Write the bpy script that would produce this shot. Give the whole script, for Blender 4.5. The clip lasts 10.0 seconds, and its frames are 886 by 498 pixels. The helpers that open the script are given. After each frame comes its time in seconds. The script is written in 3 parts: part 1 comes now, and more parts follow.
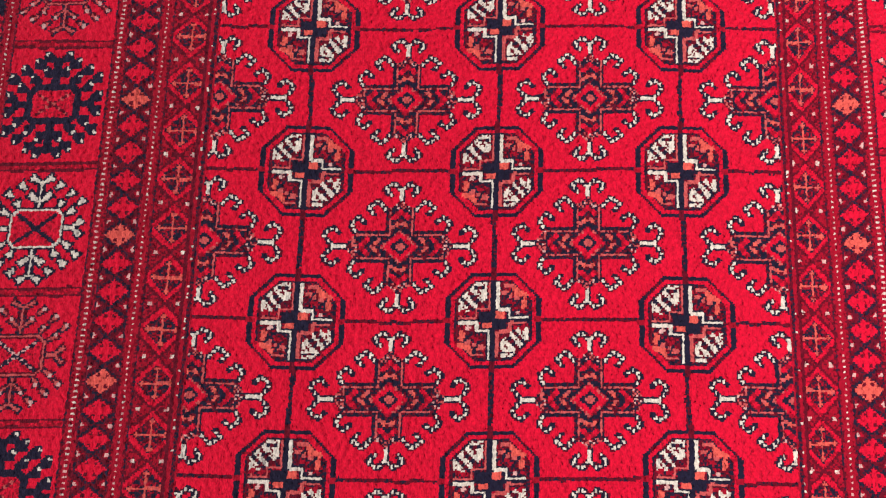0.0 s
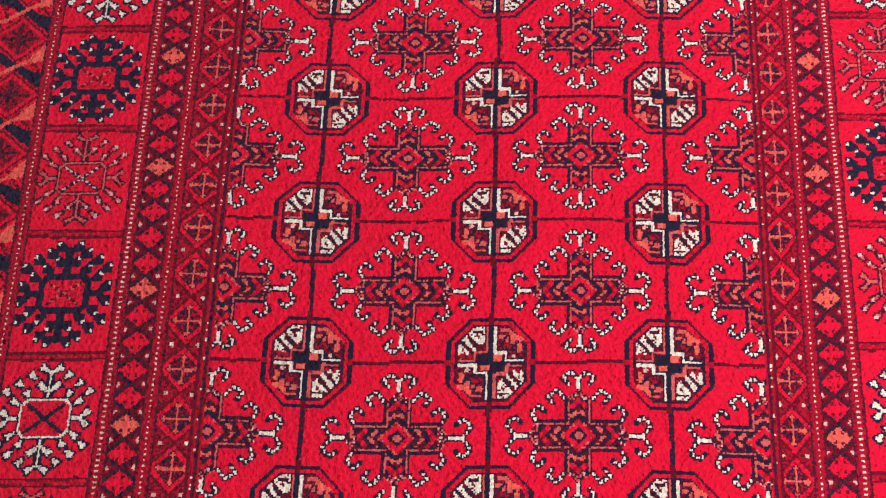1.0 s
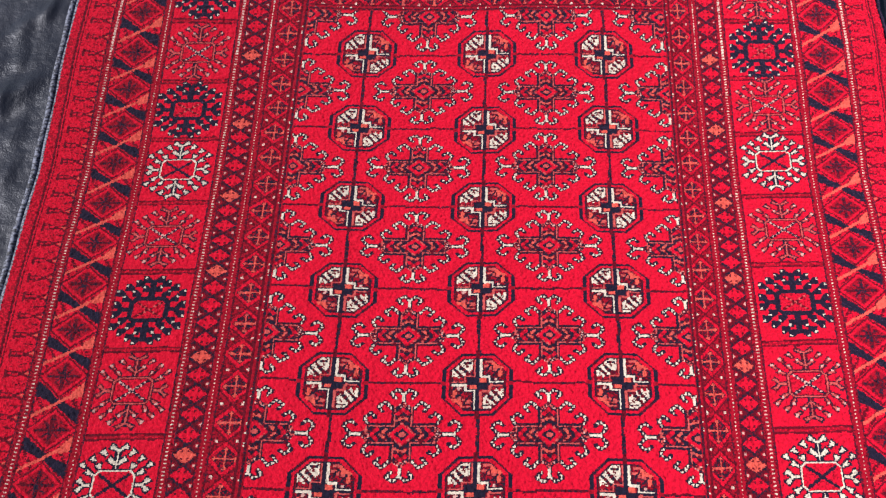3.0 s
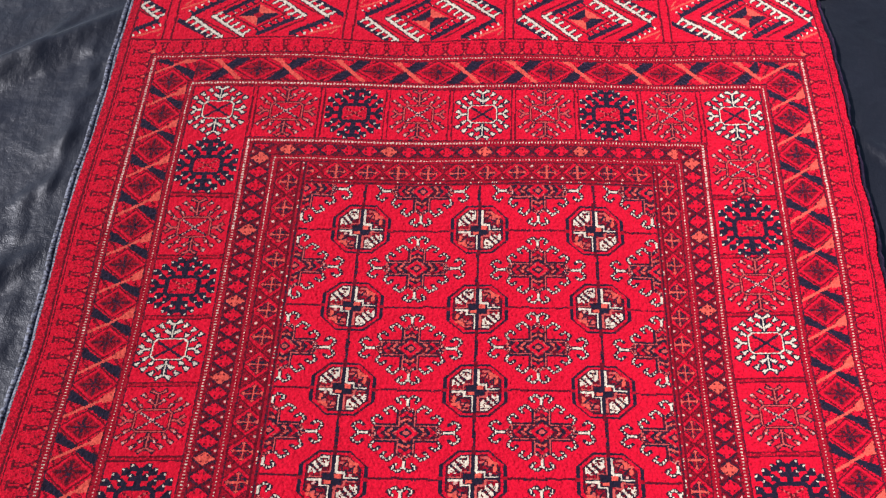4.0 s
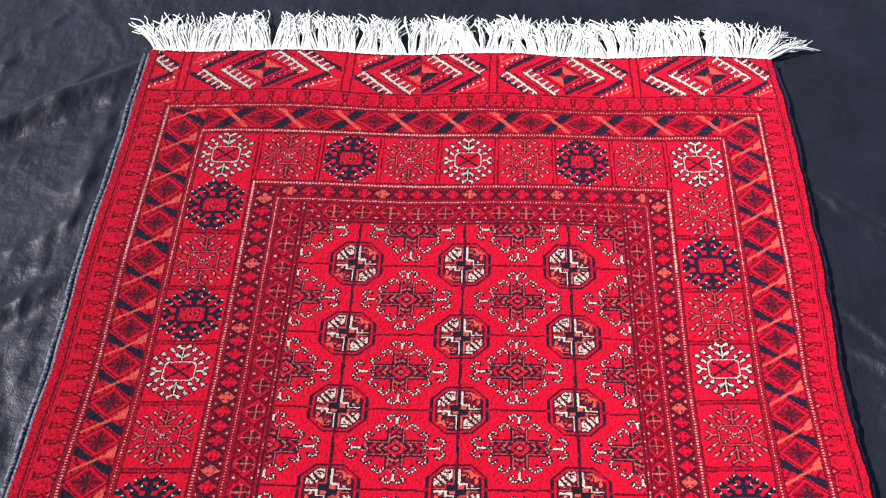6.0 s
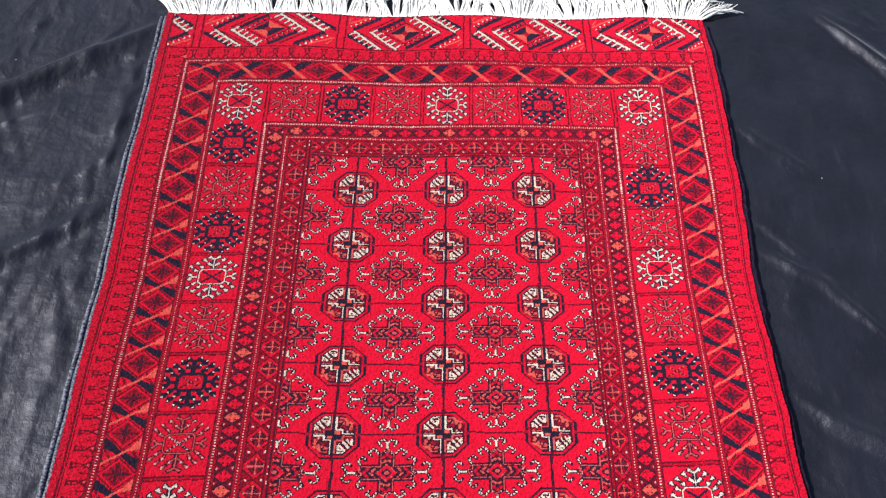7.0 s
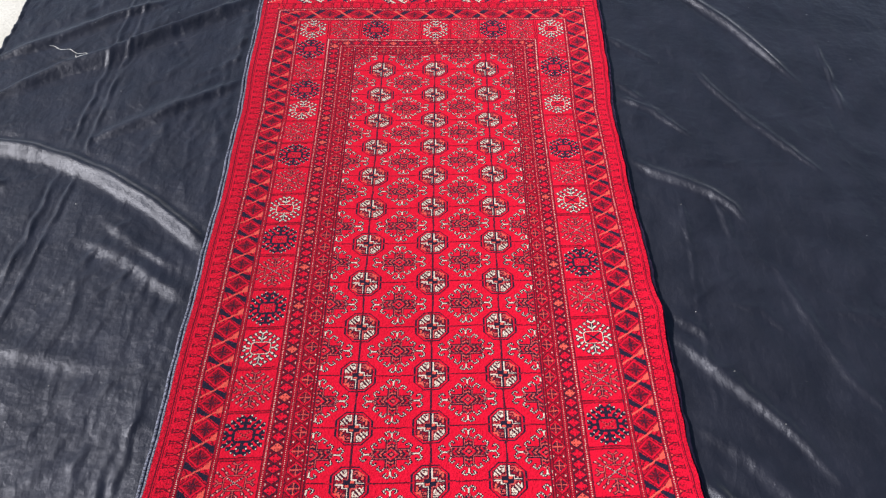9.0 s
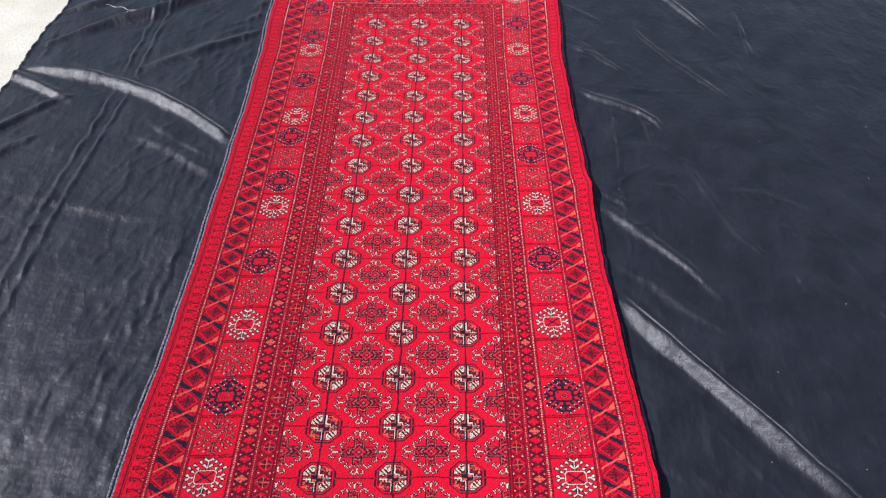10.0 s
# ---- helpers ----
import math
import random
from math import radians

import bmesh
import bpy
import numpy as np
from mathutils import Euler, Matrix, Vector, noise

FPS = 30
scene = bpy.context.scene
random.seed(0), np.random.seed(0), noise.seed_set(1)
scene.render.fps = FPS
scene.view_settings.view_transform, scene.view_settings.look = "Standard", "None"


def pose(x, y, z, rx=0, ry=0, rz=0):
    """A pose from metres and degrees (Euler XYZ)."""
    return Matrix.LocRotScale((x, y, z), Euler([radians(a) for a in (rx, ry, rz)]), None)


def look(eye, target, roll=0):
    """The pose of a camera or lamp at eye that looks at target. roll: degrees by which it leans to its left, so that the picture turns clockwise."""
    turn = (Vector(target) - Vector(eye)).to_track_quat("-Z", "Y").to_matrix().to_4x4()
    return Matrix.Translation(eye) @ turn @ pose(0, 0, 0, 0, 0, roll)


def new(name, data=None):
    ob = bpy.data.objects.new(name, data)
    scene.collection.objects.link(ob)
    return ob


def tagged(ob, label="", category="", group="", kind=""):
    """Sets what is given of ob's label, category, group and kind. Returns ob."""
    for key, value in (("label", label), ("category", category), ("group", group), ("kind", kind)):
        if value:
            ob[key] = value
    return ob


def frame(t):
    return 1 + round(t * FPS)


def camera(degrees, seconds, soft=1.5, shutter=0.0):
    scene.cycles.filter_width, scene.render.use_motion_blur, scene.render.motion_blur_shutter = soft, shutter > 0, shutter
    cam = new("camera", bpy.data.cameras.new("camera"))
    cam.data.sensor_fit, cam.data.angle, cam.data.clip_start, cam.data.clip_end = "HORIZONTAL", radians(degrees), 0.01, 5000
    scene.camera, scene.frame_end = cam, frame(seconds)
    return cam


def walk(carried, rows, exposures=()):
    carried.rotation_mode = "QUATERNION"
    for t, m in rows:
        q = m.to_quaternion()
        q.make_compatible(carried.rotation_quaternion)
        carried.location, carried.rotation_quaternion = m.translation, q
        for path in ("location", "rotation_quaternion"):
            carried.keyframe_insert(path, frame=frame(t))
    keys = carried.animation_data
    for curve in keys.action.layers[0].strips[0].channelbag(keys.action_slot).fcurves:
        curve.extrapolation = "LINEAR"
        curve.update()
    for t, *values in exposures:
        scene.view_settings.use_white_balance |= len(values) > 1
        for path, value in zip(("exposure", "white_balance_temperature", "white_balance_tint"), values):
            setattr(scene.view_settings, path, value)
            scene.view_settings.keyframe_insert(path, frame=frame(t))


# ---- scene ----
# ---- camera and its way ----
cam = camera(56.11, 10.0, soft=1.22)
walk(cam, [
    (0, pose(-0.0239, -0.8989, 0.5585, 10.52, 0.74, 2.00)),
    (0.5, pose(-0.0229, -0.8600, 0.5770, 12.85, 0.77, 2.14)),
    (1, pose(-0.0244, -0.7987, 0.6011, 13.17, 0.67, 2.20)),
    (1.5, pose(-0.0261, -0.7240, 0.6340, 14.61, 0.52, 2.21)),
    (2, pose(-0.0229, -0.6407, 0.6719, 16.94, 0.55, 2.35)),
    (2.5, pose(-0.0199, -0.5772, 0.7046, 20.08, 0.61, 2.36)),
    (3, pose(-0.0155, -0.5454, 0.7323, 24.00, 0.65, 2.38)),
    (3.2, pose(-0.0131, -0.5206, 0.7395, 24.95, 0.65, 2.68)),
    (4.3, pose(-0.0090, -0.4607, 0.7806, 31.87, 0.51, 2.55)),
    (4.5, pose(-0.0068, -0.4633, 0.7826, 32.62, 0.45, 2.62)),
    (5, pose(-0.0042, -0.4682, 0.7832, 33.21, 0.31, 2.67)),
    (5.2, pose(-0.0035, -0.4707, 0.7819, 33.13, 0.23, 2.64)),
    (6.3, pose(-0.0056, -0.5572, 0.8702, 33.58, -0.56, 2.51)),
    (6.5, pose(-0.0114, -0.5871, 0.8929, 33.30, -0.89, 2.19)),
    (7, pose(-0.0286, -0.6940, 0.9543, 32.35, -1.89, 0.60)),
    (7.5, pose(-0.0284, -0.8110, 1.0168, 32.77, -1.74, 0.11)),
    (8, pose(-0.0059, -1.0407, 1.1190, 34.09, -1.20, 0.72)),
    (8.5, pose(0.0049, -1.2896, 1.2182, 36.30, -1.05, 0.79)),
    (9, pose(0.0095, -1.6038, 1.2975, 39.13, -0.56, 0.11)),
    (9.5, pose(0.0349, -1.9206, 1.3273, 42.06, -0.69, 0.03)),
    (10, pose(0.0742, -2.1819, 1.3453, 43.47, -0.91, 0.69)),
], exposures=[(0, 0.20), (1.0, 0.27), (2.5, 0.38), (4.5, 0.42), (7.5, 0.50), (8.5, 0.52), (10, 0.54)])

# ---- sky, sun ----
SUN_FROM = Vector((-0.98, 0.0, 1.0)).normalized()
world = bpy.data.worlds.new("sky")
scene.world = world
world.use_nodes = True
wn = world.node_tree
sky = wn.nodes.new("ShaderNodeTexSky")
sky.sky_type = "NISHITA"
sky.sun_disc = False
sky.sun_elevation = math.asin(SUN_FROM.z)
sky.sun_rotation = math.atan2(SUN_FROM.x, SUN_FROM.y)
wn.links.new(sky.outputs[0], wn.nodes["Background"].inputs[0])
wn.nodes["Background"].inputs[1].default_value = 0.08
sun = new("sun", bpy.data.lights.new("sun", "SUN"))
sun.data.energy = 5.0
sun.data.angle = radians(0.53)
sun.data.color = (1.0, 0.96, 0.9)
sun.matrix_world = look(SUN_FROM * 10, (0, 0, 0))


# ---- materials ----
def material(name, color, rough=0.8, spec=0.3):
    """A principled material; returns it with its tree and shader."""
    m = bpy.data.materials.new(name)
    m.use_nodes = True
    b = m.node_tree.nodes["Principled BSDF"]
    b.inputs["Base Color"].default_value = (*color, 1)
    b.inputs["Roughness"].default_value = rough
    b.inputs["Specular IOR Level"].default_value = spec
    return m, m.node_tree, b


def node(tree, kind, **values):
    n = tree.nodes.new(kind)
    for key, value in values.items():
        n.inputs[key].default_value = value
    return n


def mixed(tree, fac, a, b, mode="MIX"):
    """A colour mix; a and b are colours or sockets."""
    n = tree.nodes.new("ShaderNodeMix")
    n.data_type, n.blend_type = "RGBA", mode
    for k, v in ((0, fac), (6, a), (7, b)):
        if isinstance(v, bpy.types.NodeSocket):
            tree.links.new(v, n.inputs[k])
        elif k == 0:
            n.inputs[k].default_value = v
        else:
            n.inputs[k].default_value = (*v, 1)
    return n.outputs[2]


def mapped(tree, socket, a, b, c=0.0, d=1.0):
    n = node(tree, "ShaderNodeMapRange", **{"From Min": a, "From Max": b, "To Min": c, "To Max": d})
    tree.links.new(socket, n.inputs["Value"])
    return n.outputs[0]


def bumped(tree, b, socket, strength, distance):
    n = node(tree, "ShaderNodeBump", Strength=strength, Distance=distance)
    tree.links.new(socket, n.inputs["Height"])
    tree.links.new(n.outputs[0], b.inputs["Normal"])
    return n


def noise_of(tree, scale, detail=3.0, stretch=(1, 1, 1)):
    tc = tree.nodes.new("ShaderNodeTexCoord")
    mp = tree.nodes.new("ShaderNodeMapping")
    mp.inputs["Scale"].default_value = stretch
    tree.links.new(tc.outputs["Object"], mp.inputs["Vector"])
    n = node(tree, "ShaderNodeTexNoise", Scale=scale, Detail=detail)
    tree.links.new(mp.outputs[0], n.inputs["Vector"])
    return n.outputs["Fac"]


def wool(name, color, dark, nap=(1.0, 0.10, 0.17, 1), fuzz=0.75):
    """Dyed wool pile: each knot has its own tone, weft rows differ a little, fibres make a fine relief."""
    m, t, b = material(name, color, 0.9, 0.12)
    at = t.nodes.new("ShaderNodeAttribute")
    at.attribute_name = "tone"
    c1 = mixed(t, mapped(t, at.outputs["Fac"], 0.0, 1.0), dark, color)
    big = noise_of(t, 9.0, 3.0)
    c2 = mixed(t, mapped(t, big, 0.35, 0.7, 0.0, 0.28), c1, dark)
    fib = noise_of(t, 800.0, 2.0, (1.4, 0.55, 1))
    c3 = mixed(t, mapped(t, fib, 0.4, 0.75, 0.0, 0.4), c2, tuple(min(1, v * 1.5 + 0.002) for v in color))
    t.links.new(c3, b.inputs["Base Color"])
    b.inputs["Sheen Weight"].default_value = fuzz
    b.inputs["Diffuse Roughness"].default_value = 1.0
    b.inputs["Sheen Roughness"].default_value = 0.42
    b.inputs["Sheen Tint"].default_value = nap
    bumped(t, b, fib, 0.6, 0.0016)
    return m


WOOL = [
    wool("wool_red", (0.62, 0.003, 0.030), (0.42, 0.002, 0.017)),
    wool("wool_navy", (0.012, 0.010, 0.028), (0.005, 0.004, 0.012), (0.7, 0.34, 0.7, 1), 0.35),
    wool("wool_maroon", (0.13, 0.002, 0.014), (0.055, 0.0015, 0.007)),
    wool("wool_ivory", (0.66, 0.59, 0.51), (0.45, 0.37, 0.32), (1.0, 0.8, 0.75, 1), 0.3),
    wool("wool_orange", (0.66, 0.105, 0.080), (0.46, 0.052, 0.042)),
    wool("wool_crimson", (0.35, 0.002, 0.019), (0.21, 0.002, 0.010)),
    wool("wool_pink", (0.54, 0.095, 0.092), (0.36, 0.046, 0.046)),
    wool("wool_rose", (0.62, 0.36, 0.33), (0.44, 0.22, 0.21)),
]
RED, NAVY, MAROON, IVORY, ORANGE, CRIMSON, PINK, ROSE = range(8)

cotton, t_, b_ = material("fringe_cotton", (0.80, 0.79, 0.77), 0.8, 0.2)
w_ = noise_of(t_, 500.0, 2.0)
t_.links.new(mixed(t_, mapped(t_, w_, 0.35, 0.7), (0.86, 0.85, 0.83), (0.96, 0.95, 0.93)), b_.inputs["Base Color"])
bumped(t_, b_, w_, 0.6, 0.001)

binding, t_, b_ = material("binding_goat_hair", (0.09, 0.095, 0.13), 0.6, 0.4)
w_ = noise_of(t_, 260.0, 2.0, (1, 1.6, 1))
t_.links.new(mixed(t_, mapped(t_, w_, 0.42, 0.60), (0.010, 0.011, 0.022), (0.15, 0.16, 0.22)), b_.inputs["Base Color"])
bumped(t_, b_, w_, 0.8, 0.0015)

velvet, t_, b_ = material("black_velour", (0.008, 0.009, 0.016), 0.5, 0.40)
w_ = noise_of(t_, 11.0, 5.0)
streak = noise_of(t_, 30.0, 5.0, (1, 0.3, 1))
crumple = noise_of(t_, 60.0, 4.0)
grain = noise_of(t_, 800.0, 2.0)
c_ = mixed(t_, mapped(t_, w_, 0.38, 0.68), (0.0070, 0.0075, 0.0120), (0.0125, 0.0133, 0.0205))
c_ = mixed(t_, mapped(t_, grain, 0.5, 0.8, 0, 0.6), c_, (0.026, 0.0275, 0.038))
t_.links.new(c_, b_.inputs["Base Color"])
t_.links.new(mapped(t_, streak, 0.3, 0.7, 0.38, 0.50), b_.inputs["Roughness"])
b_.inputs["Specular Tint"].default_value = (0.80, 0.83, 1.0, 1)
b_.inputs["Coat Weight"].default_value = 0.03
b_.inputs["Coat Roughness"].default_value = 0.33
b_.inputs["Sheen Weight"].default_value = 0.25
b_.inputs["Sheen Roughness"].default_value = 0.3
b_.inputs["Sheen Tint"].default_value = (0.88, 0.89, 1.0, 1)
bn = bumped(t_, b_, grain, 0.35, 0.0012)
t_.links.new(bn.outputs[0], b_.inputs["Coat Normal"])
b2 = node(t_, "ShaderNodeBump", Strength=0.75, Distance=0.0035)
t_.links.new(streak, b2.inputs["Height"])
t_.links.new(b2.outputs[0], bn.inputs["Normal"])
b3 = node(t_, "ShaderNodeBump", Strength=0.6, Distance=0.003)
t_.links.new(crumple, b3.inputs["Height"])
t_.links.new(b3.outputs[0], b2.inputs["Normal"])
# soft narrow wrinkles in patches
for sc_, st_, amt_ in ((11.0, (1, 0.5, 1), 0.0017), (15.0, (0.9, 0.7, 1), 0.0012)):
    w2 = noise_of(t_, sc_, 1.0, st_)
    gap = node(t_, "ShaderNodeMath")
    gap.operation = "SUBTRACT"
    gap.inputs[1].default_value = 0.5
    t_.links.new(w2, gap.inputs[0])
    away = node(t_, "ShaderNodeMath")
    away.operation = "ABSOLUTE"
    t_.links.new(gap.outputs[0], away.inputs[0])
    patch = mapped(t_, noise_of(t_, 4.0 + sc_ * 0.2, 2.0), 0.48, 0.62)
    ridge = node(t_, "ShaderNodeMath")
    ridge.operation = "MULTIPLY"
    t_.links.new(mapped(t_, away.outputs[0], 0.0, 0.11, 1.0, 0.0), ridge.inputs[0])
    t_.links.new(patch, ridge.inputs[1])
    b4 = node(t_, "ShaderNodeBump", Strength=0.8, Distance=amt_)
    t_.links.new(ridge.outputs[0], b4.inputs["Height"])
    t_.links.new(b4.outputs[0], b3.inputs["Normal"])
    b3 = b4

concrete, t_, b_ = material("pale_concrete", (0.62, 0.60, 0.56), 0.9, 0.2)
w_ = noise_of(t_, 6.0, 6.0)
g_ = noise_of(t_, 120.0, 4.0)
c_ = mixed(t_, mapped(t_, w_, 0.35, 0.7), (0.44, 0.425, 0.39), (0.56, 0.545, 0.51))
t_.links.new(mixed(t_, mapped(t_, g_, 0.5, 0.75, 0, 0.5), c_, (0.32, 0.31, 0.28)), b_.inputs["Base Color"])
bumped(t_, b_, g_, 0.5, 0.003)

lint, _, _ = material("white_thread", (0.75, 0.74, 0.72), 0.8, 0.2)


# ---- building helpers ----
def mesh_part(name, mesh, mats, parent, label=""):
    ob = new(name, mesh)
    for m in mats:
        mesh.materials.append(m)
    ob.parent = parent
    if label:
        ob["label"] = label
    return ob


def quads(name, co, faces, mat=None, smooth=True):
    """A mesh from numpy vertices and quads."""
    me = bpy.data.meshes.new(name)
    me.vertices.add(len(co))
    me.vertices.foreach_set("co", np.ascontiguousarray(co, dtype=np.float32).ravel())
    me.loops.add(4 * len(faces))
    me.loops.foreach_set("vertex_index", np.ascontiguousarray(faces, dtype=np.int32).ravel())
    me.polygons.add(len(faces))
    me.polygons.foreach_set("loop_start", np.arange(0, 4 * len(faces), 4, dtype=np.int32))
    if mat is not None:
        me.polygons.foreach_set("material_index", np.ascontiguousarray(mat, dtype=np.int32))
    me.polygons.foreach_set("use_smooth", np.full(len(faces), smooth))
    me.update(calc_edges=True)
    return me


def grid_faces(rows_, cols_):
    i = np.arange(rows_ * cols_).reshape(rows_, cols_)
    return np.stack([i[:-1, :-1], i[:-1, 1:], i[1:, 1:], i[1:, :-1]], -1).reshape(-1, 4)


def hum(x, y, seed, scale):
    """Smooth noise of arrays, about -1 to 1: a few waves of mixed directions."""
    r = np.random.RandomState(seed)
    out = np.zeros_like(x)
    for _ in range(9):
        a, k, p = r.uniform(0, 6.28), r.uniform(0.5, 1.6) / scale * 6.28, r.uniform(0, 6.28)
        out += np.sin((np.cos(a) * x + np.sin(a) * y) * k + p)
    return out / 4.0


def tube(points, radius, sides=5, taper=1.0):
    """Vertices and quads of a cord along points."""
    p = np.array(points, float)
    d = np.gradient(p, axis=0)
    d /= np.linalg.norm(d, axis=1)[:, None] + 1e-9
    a = np.cross(d, (0.13, 0.31, 0.94))
    a /= np.linalg.norm(a, axis=1)[:, None] + 1e-9
    b = np.cross(d, a)
    r = radius * np.linspace(1, taper, len(p))[:, None, None]
    ang = np.arange(sides) / sides * 2 * np.pi
    co = p[:, None] + r * (np.cos(ang)[None, :, None] * a[:, None] + np.sin(ang)[None, :, None] * b[:, None])
    i = np.arange(len(p) * sides).reshape(len(p), sides)
    j = np.roll(i, -1, axis=1)
    f = np.stack([i[:-1], j[:-1], j[1:], i[1:]], -1).reshape(-1, 4)
    return co.reshape(-1, 3), f


def joined(pieces):
    co, fs, n = [], [], 0
    for c, f in pieces:
        co.append(c), fs.append(f + n)
        n += len(c)
    return np.concatenate(co), np.concatenate(fs)


# ---- ground ----
bm = bmesh.new()
bmesh.ops.create_grid(bm, x_segments=8, y_segments=8, size=400)
me = bpy.data.meshes.new("ground")
bm.to_mesh(me)
bm.free()
me.materials.append(concrete)
ground = tagged(new("ground", me), "pale sunlit concrete yard under a black cloth", "ground", kind="structure")
ground.location.z = -0.0058

# ---- black velour sheet ----
RUG_SKEW = 0.0263


def to_line(x, y, pts):
    """Distance of points from a polyline and how far along it they lie, 0 to 1; the sign tells the side."""
    best, along, side = np.full(x.shape, 9.0), np.zeros(x.shape), np.zeros(x.shape)
    n = len(pts) - 1
    for i in range(n):
        (ax, ay), (bx, by) = pts[i], pts[i + 1]
        dx, dy = bx - ax, by - ay
        s = np.clip(((x - ax) * dx + (y - ay) * dy) / (dx * dx + dy * dy), 0, 1)
        qx, qy = x - ax - s * dx, y - ay - s * dy
        d = np.hypot(qx, qy)
        m = d < best
        best = np.where(m, d, best)
        along = np.where(m, (i + s) / n, along)
        side = np.where(m, np.sign(dx * qy - dy * qx), side)
    return best, along, side


# folds of the cloth: way, height, half width
FOLDS = [
    (((-1.122, -0.241), (-1.047, -0.245), (-0.967, -0.255), (-0.887, -0.270), (-0.807, -0.300), (-0.710, -0.346), (-0.585, -0.430), (-0.486, -0.515), (-0.427, -0.562), (-0.370, -0.614), (-0.310, -0.664)), 0.0128, 0.0150),
    (((-1.160, -0.247), (-1.096, -0.279), (-1.001, -0.335), (-0.906, -0.393)), 0.0090, 0.016),
    (((-0.717, -0.530), (-0.613, -0.567), (-0.530, -0.636), (-0.458, -0.673)), 0.0050, 0.018),
    (((-0.677, -0.478), (-0.594, -0.542), (-0.511, -0.598)), 0.0040, 0.014),
    (((-0.964, -0.737), (-0.760, -0.795), (-0.556, -0.831)), 0.0028, 0.020),
    (((-1.060, -0.125), (-0.917, 0.005), (-0.805, 0.066), (-0.736, 0.120), (-0.637, 0.194), (-0.541, 0.263), (-0.450, 0.335)), 0.0155, 0.018),
    (((-1.099, 0.028), (-0.949, 0.130), (-0.830, 0.217), (-0.699, 0.292)), 0.0090, 0.015),
    (((-0.774, -0.244), (-0.697, -0.195), (-0.633, -0.151), (-0.567, -0.105), (-0.507, -0.064), (-0.469, -0.032)), 0.0075, 0.015),
    (((0.408, -0.257), (0.444, -0.295), (0.475, -0.323), (0.541, -0.357), (0.588, -0.383), (0.631, -0.425), (0.652, -0.472)), 0.0068, 0.011),
    (((0.592, -0.401), (0.606, -0.449), (0.610, -0.524)), 0.0031, 0.007),
    (((0.398, -0.046), (0.418, -0.067), (0.511, -0.130), (0.589, -0.219)), 0.0040, 0.008),
    (((0.636, 0.033), (0.653, -0.017), (0.726, -0.148), (0.801, -0.257), (0.860, -0.340)), 0.0036, 0.008),
    (((0.615, 0.405), (0.660, 0.345), (0.710, 0.285), (0.770, 0.195), (0.825, 0.085), (0.880, -0.020)), 0.0085, 0.012),
    (((0.336, -0.638), (0.414, -0.708), (0.454, -0.754), (0.512, -0.818), (0.570, -0.885), (0.631, -0.959), (0.679, -1.043)), 0.0062, 0.0125),
    (((0.441, -0.687), (0.476, -0.719), (0.511, -0.750)), 0.0041, 0.012),
    (((0.330, -0.900), (0.375, -0.955), (0.428, -1.013), (0.483, -1.080), (0.553, -1.168), (0.615, -1.246), (0.683, -1.332), (0.759, -1.431), (0.884, -1.586)), 0.0175, 0.0165),
    (((0.447, -0.935), (0.524, -0.980), (0.591, -1.060), (0.679, -1.134)), 0.0038, 0.014),
    (((0.761, -0.693), (0.862, -0.714), (0.941, -0.771)), 0.0027, 0.012),
    (((0.568, -0.676), (0.629, -0.692), (0.668, -0.744)), 0.0020, 0.010),
    (((0.673, -0.556), (0.710, -0.693), (0.752, -0.839), (0.824, -0.943)), 0.0027, 0.010),
    (((0.805, -0.922), (0.951, -1.035), (1.099, -1.096)), 0.0027, 0.016),
    (((0.426, 0.159), (0.490, 0.104), (0.545, 0.059)), 0.0027, 0.009),
    (((0.402, 0.018), (0.456, -0.045), (0.505, -0.109)), 0.0027, 0.008),
    (((-1.093, -0.559), (-1.052, -0.503), (-1.022, -0.469), (-0.97, -0.409), (-0.915, -0.37)), 0.0095, 0.013),
    (((-1.055, -0.655), (-1.009, -0.594), (-0.944, -0.538)), 0.0060, 0.014),
]
CREASES = [
    (((-0.748, 0.532), (-0.760, 0.043), (-0.779, -0.431), (-0.815, -0.813), (-0.824, -1.125), (-0.840, -1.643)), 0.0046, 0.006),
    (((-0.786, 0.532), (-0.796, 0.042), (-0.816, -0.431), (-0.850, -0.813), (-0.861, -1.125), (-0.880, -1.643)), 0.0046, 0.006),
    (((0.524, -0.360), (0.520, -0.446), (0.521, -0.554), (0.511, -0.648), (0.508, -0.719), (0.503, -0.819), (0.496, -0.971)), 0.0020, 0.005),
    (((0.958, 0.164), (0.962, -0.037), (0.958, -0.139)), 0.0040, 0.006),
]


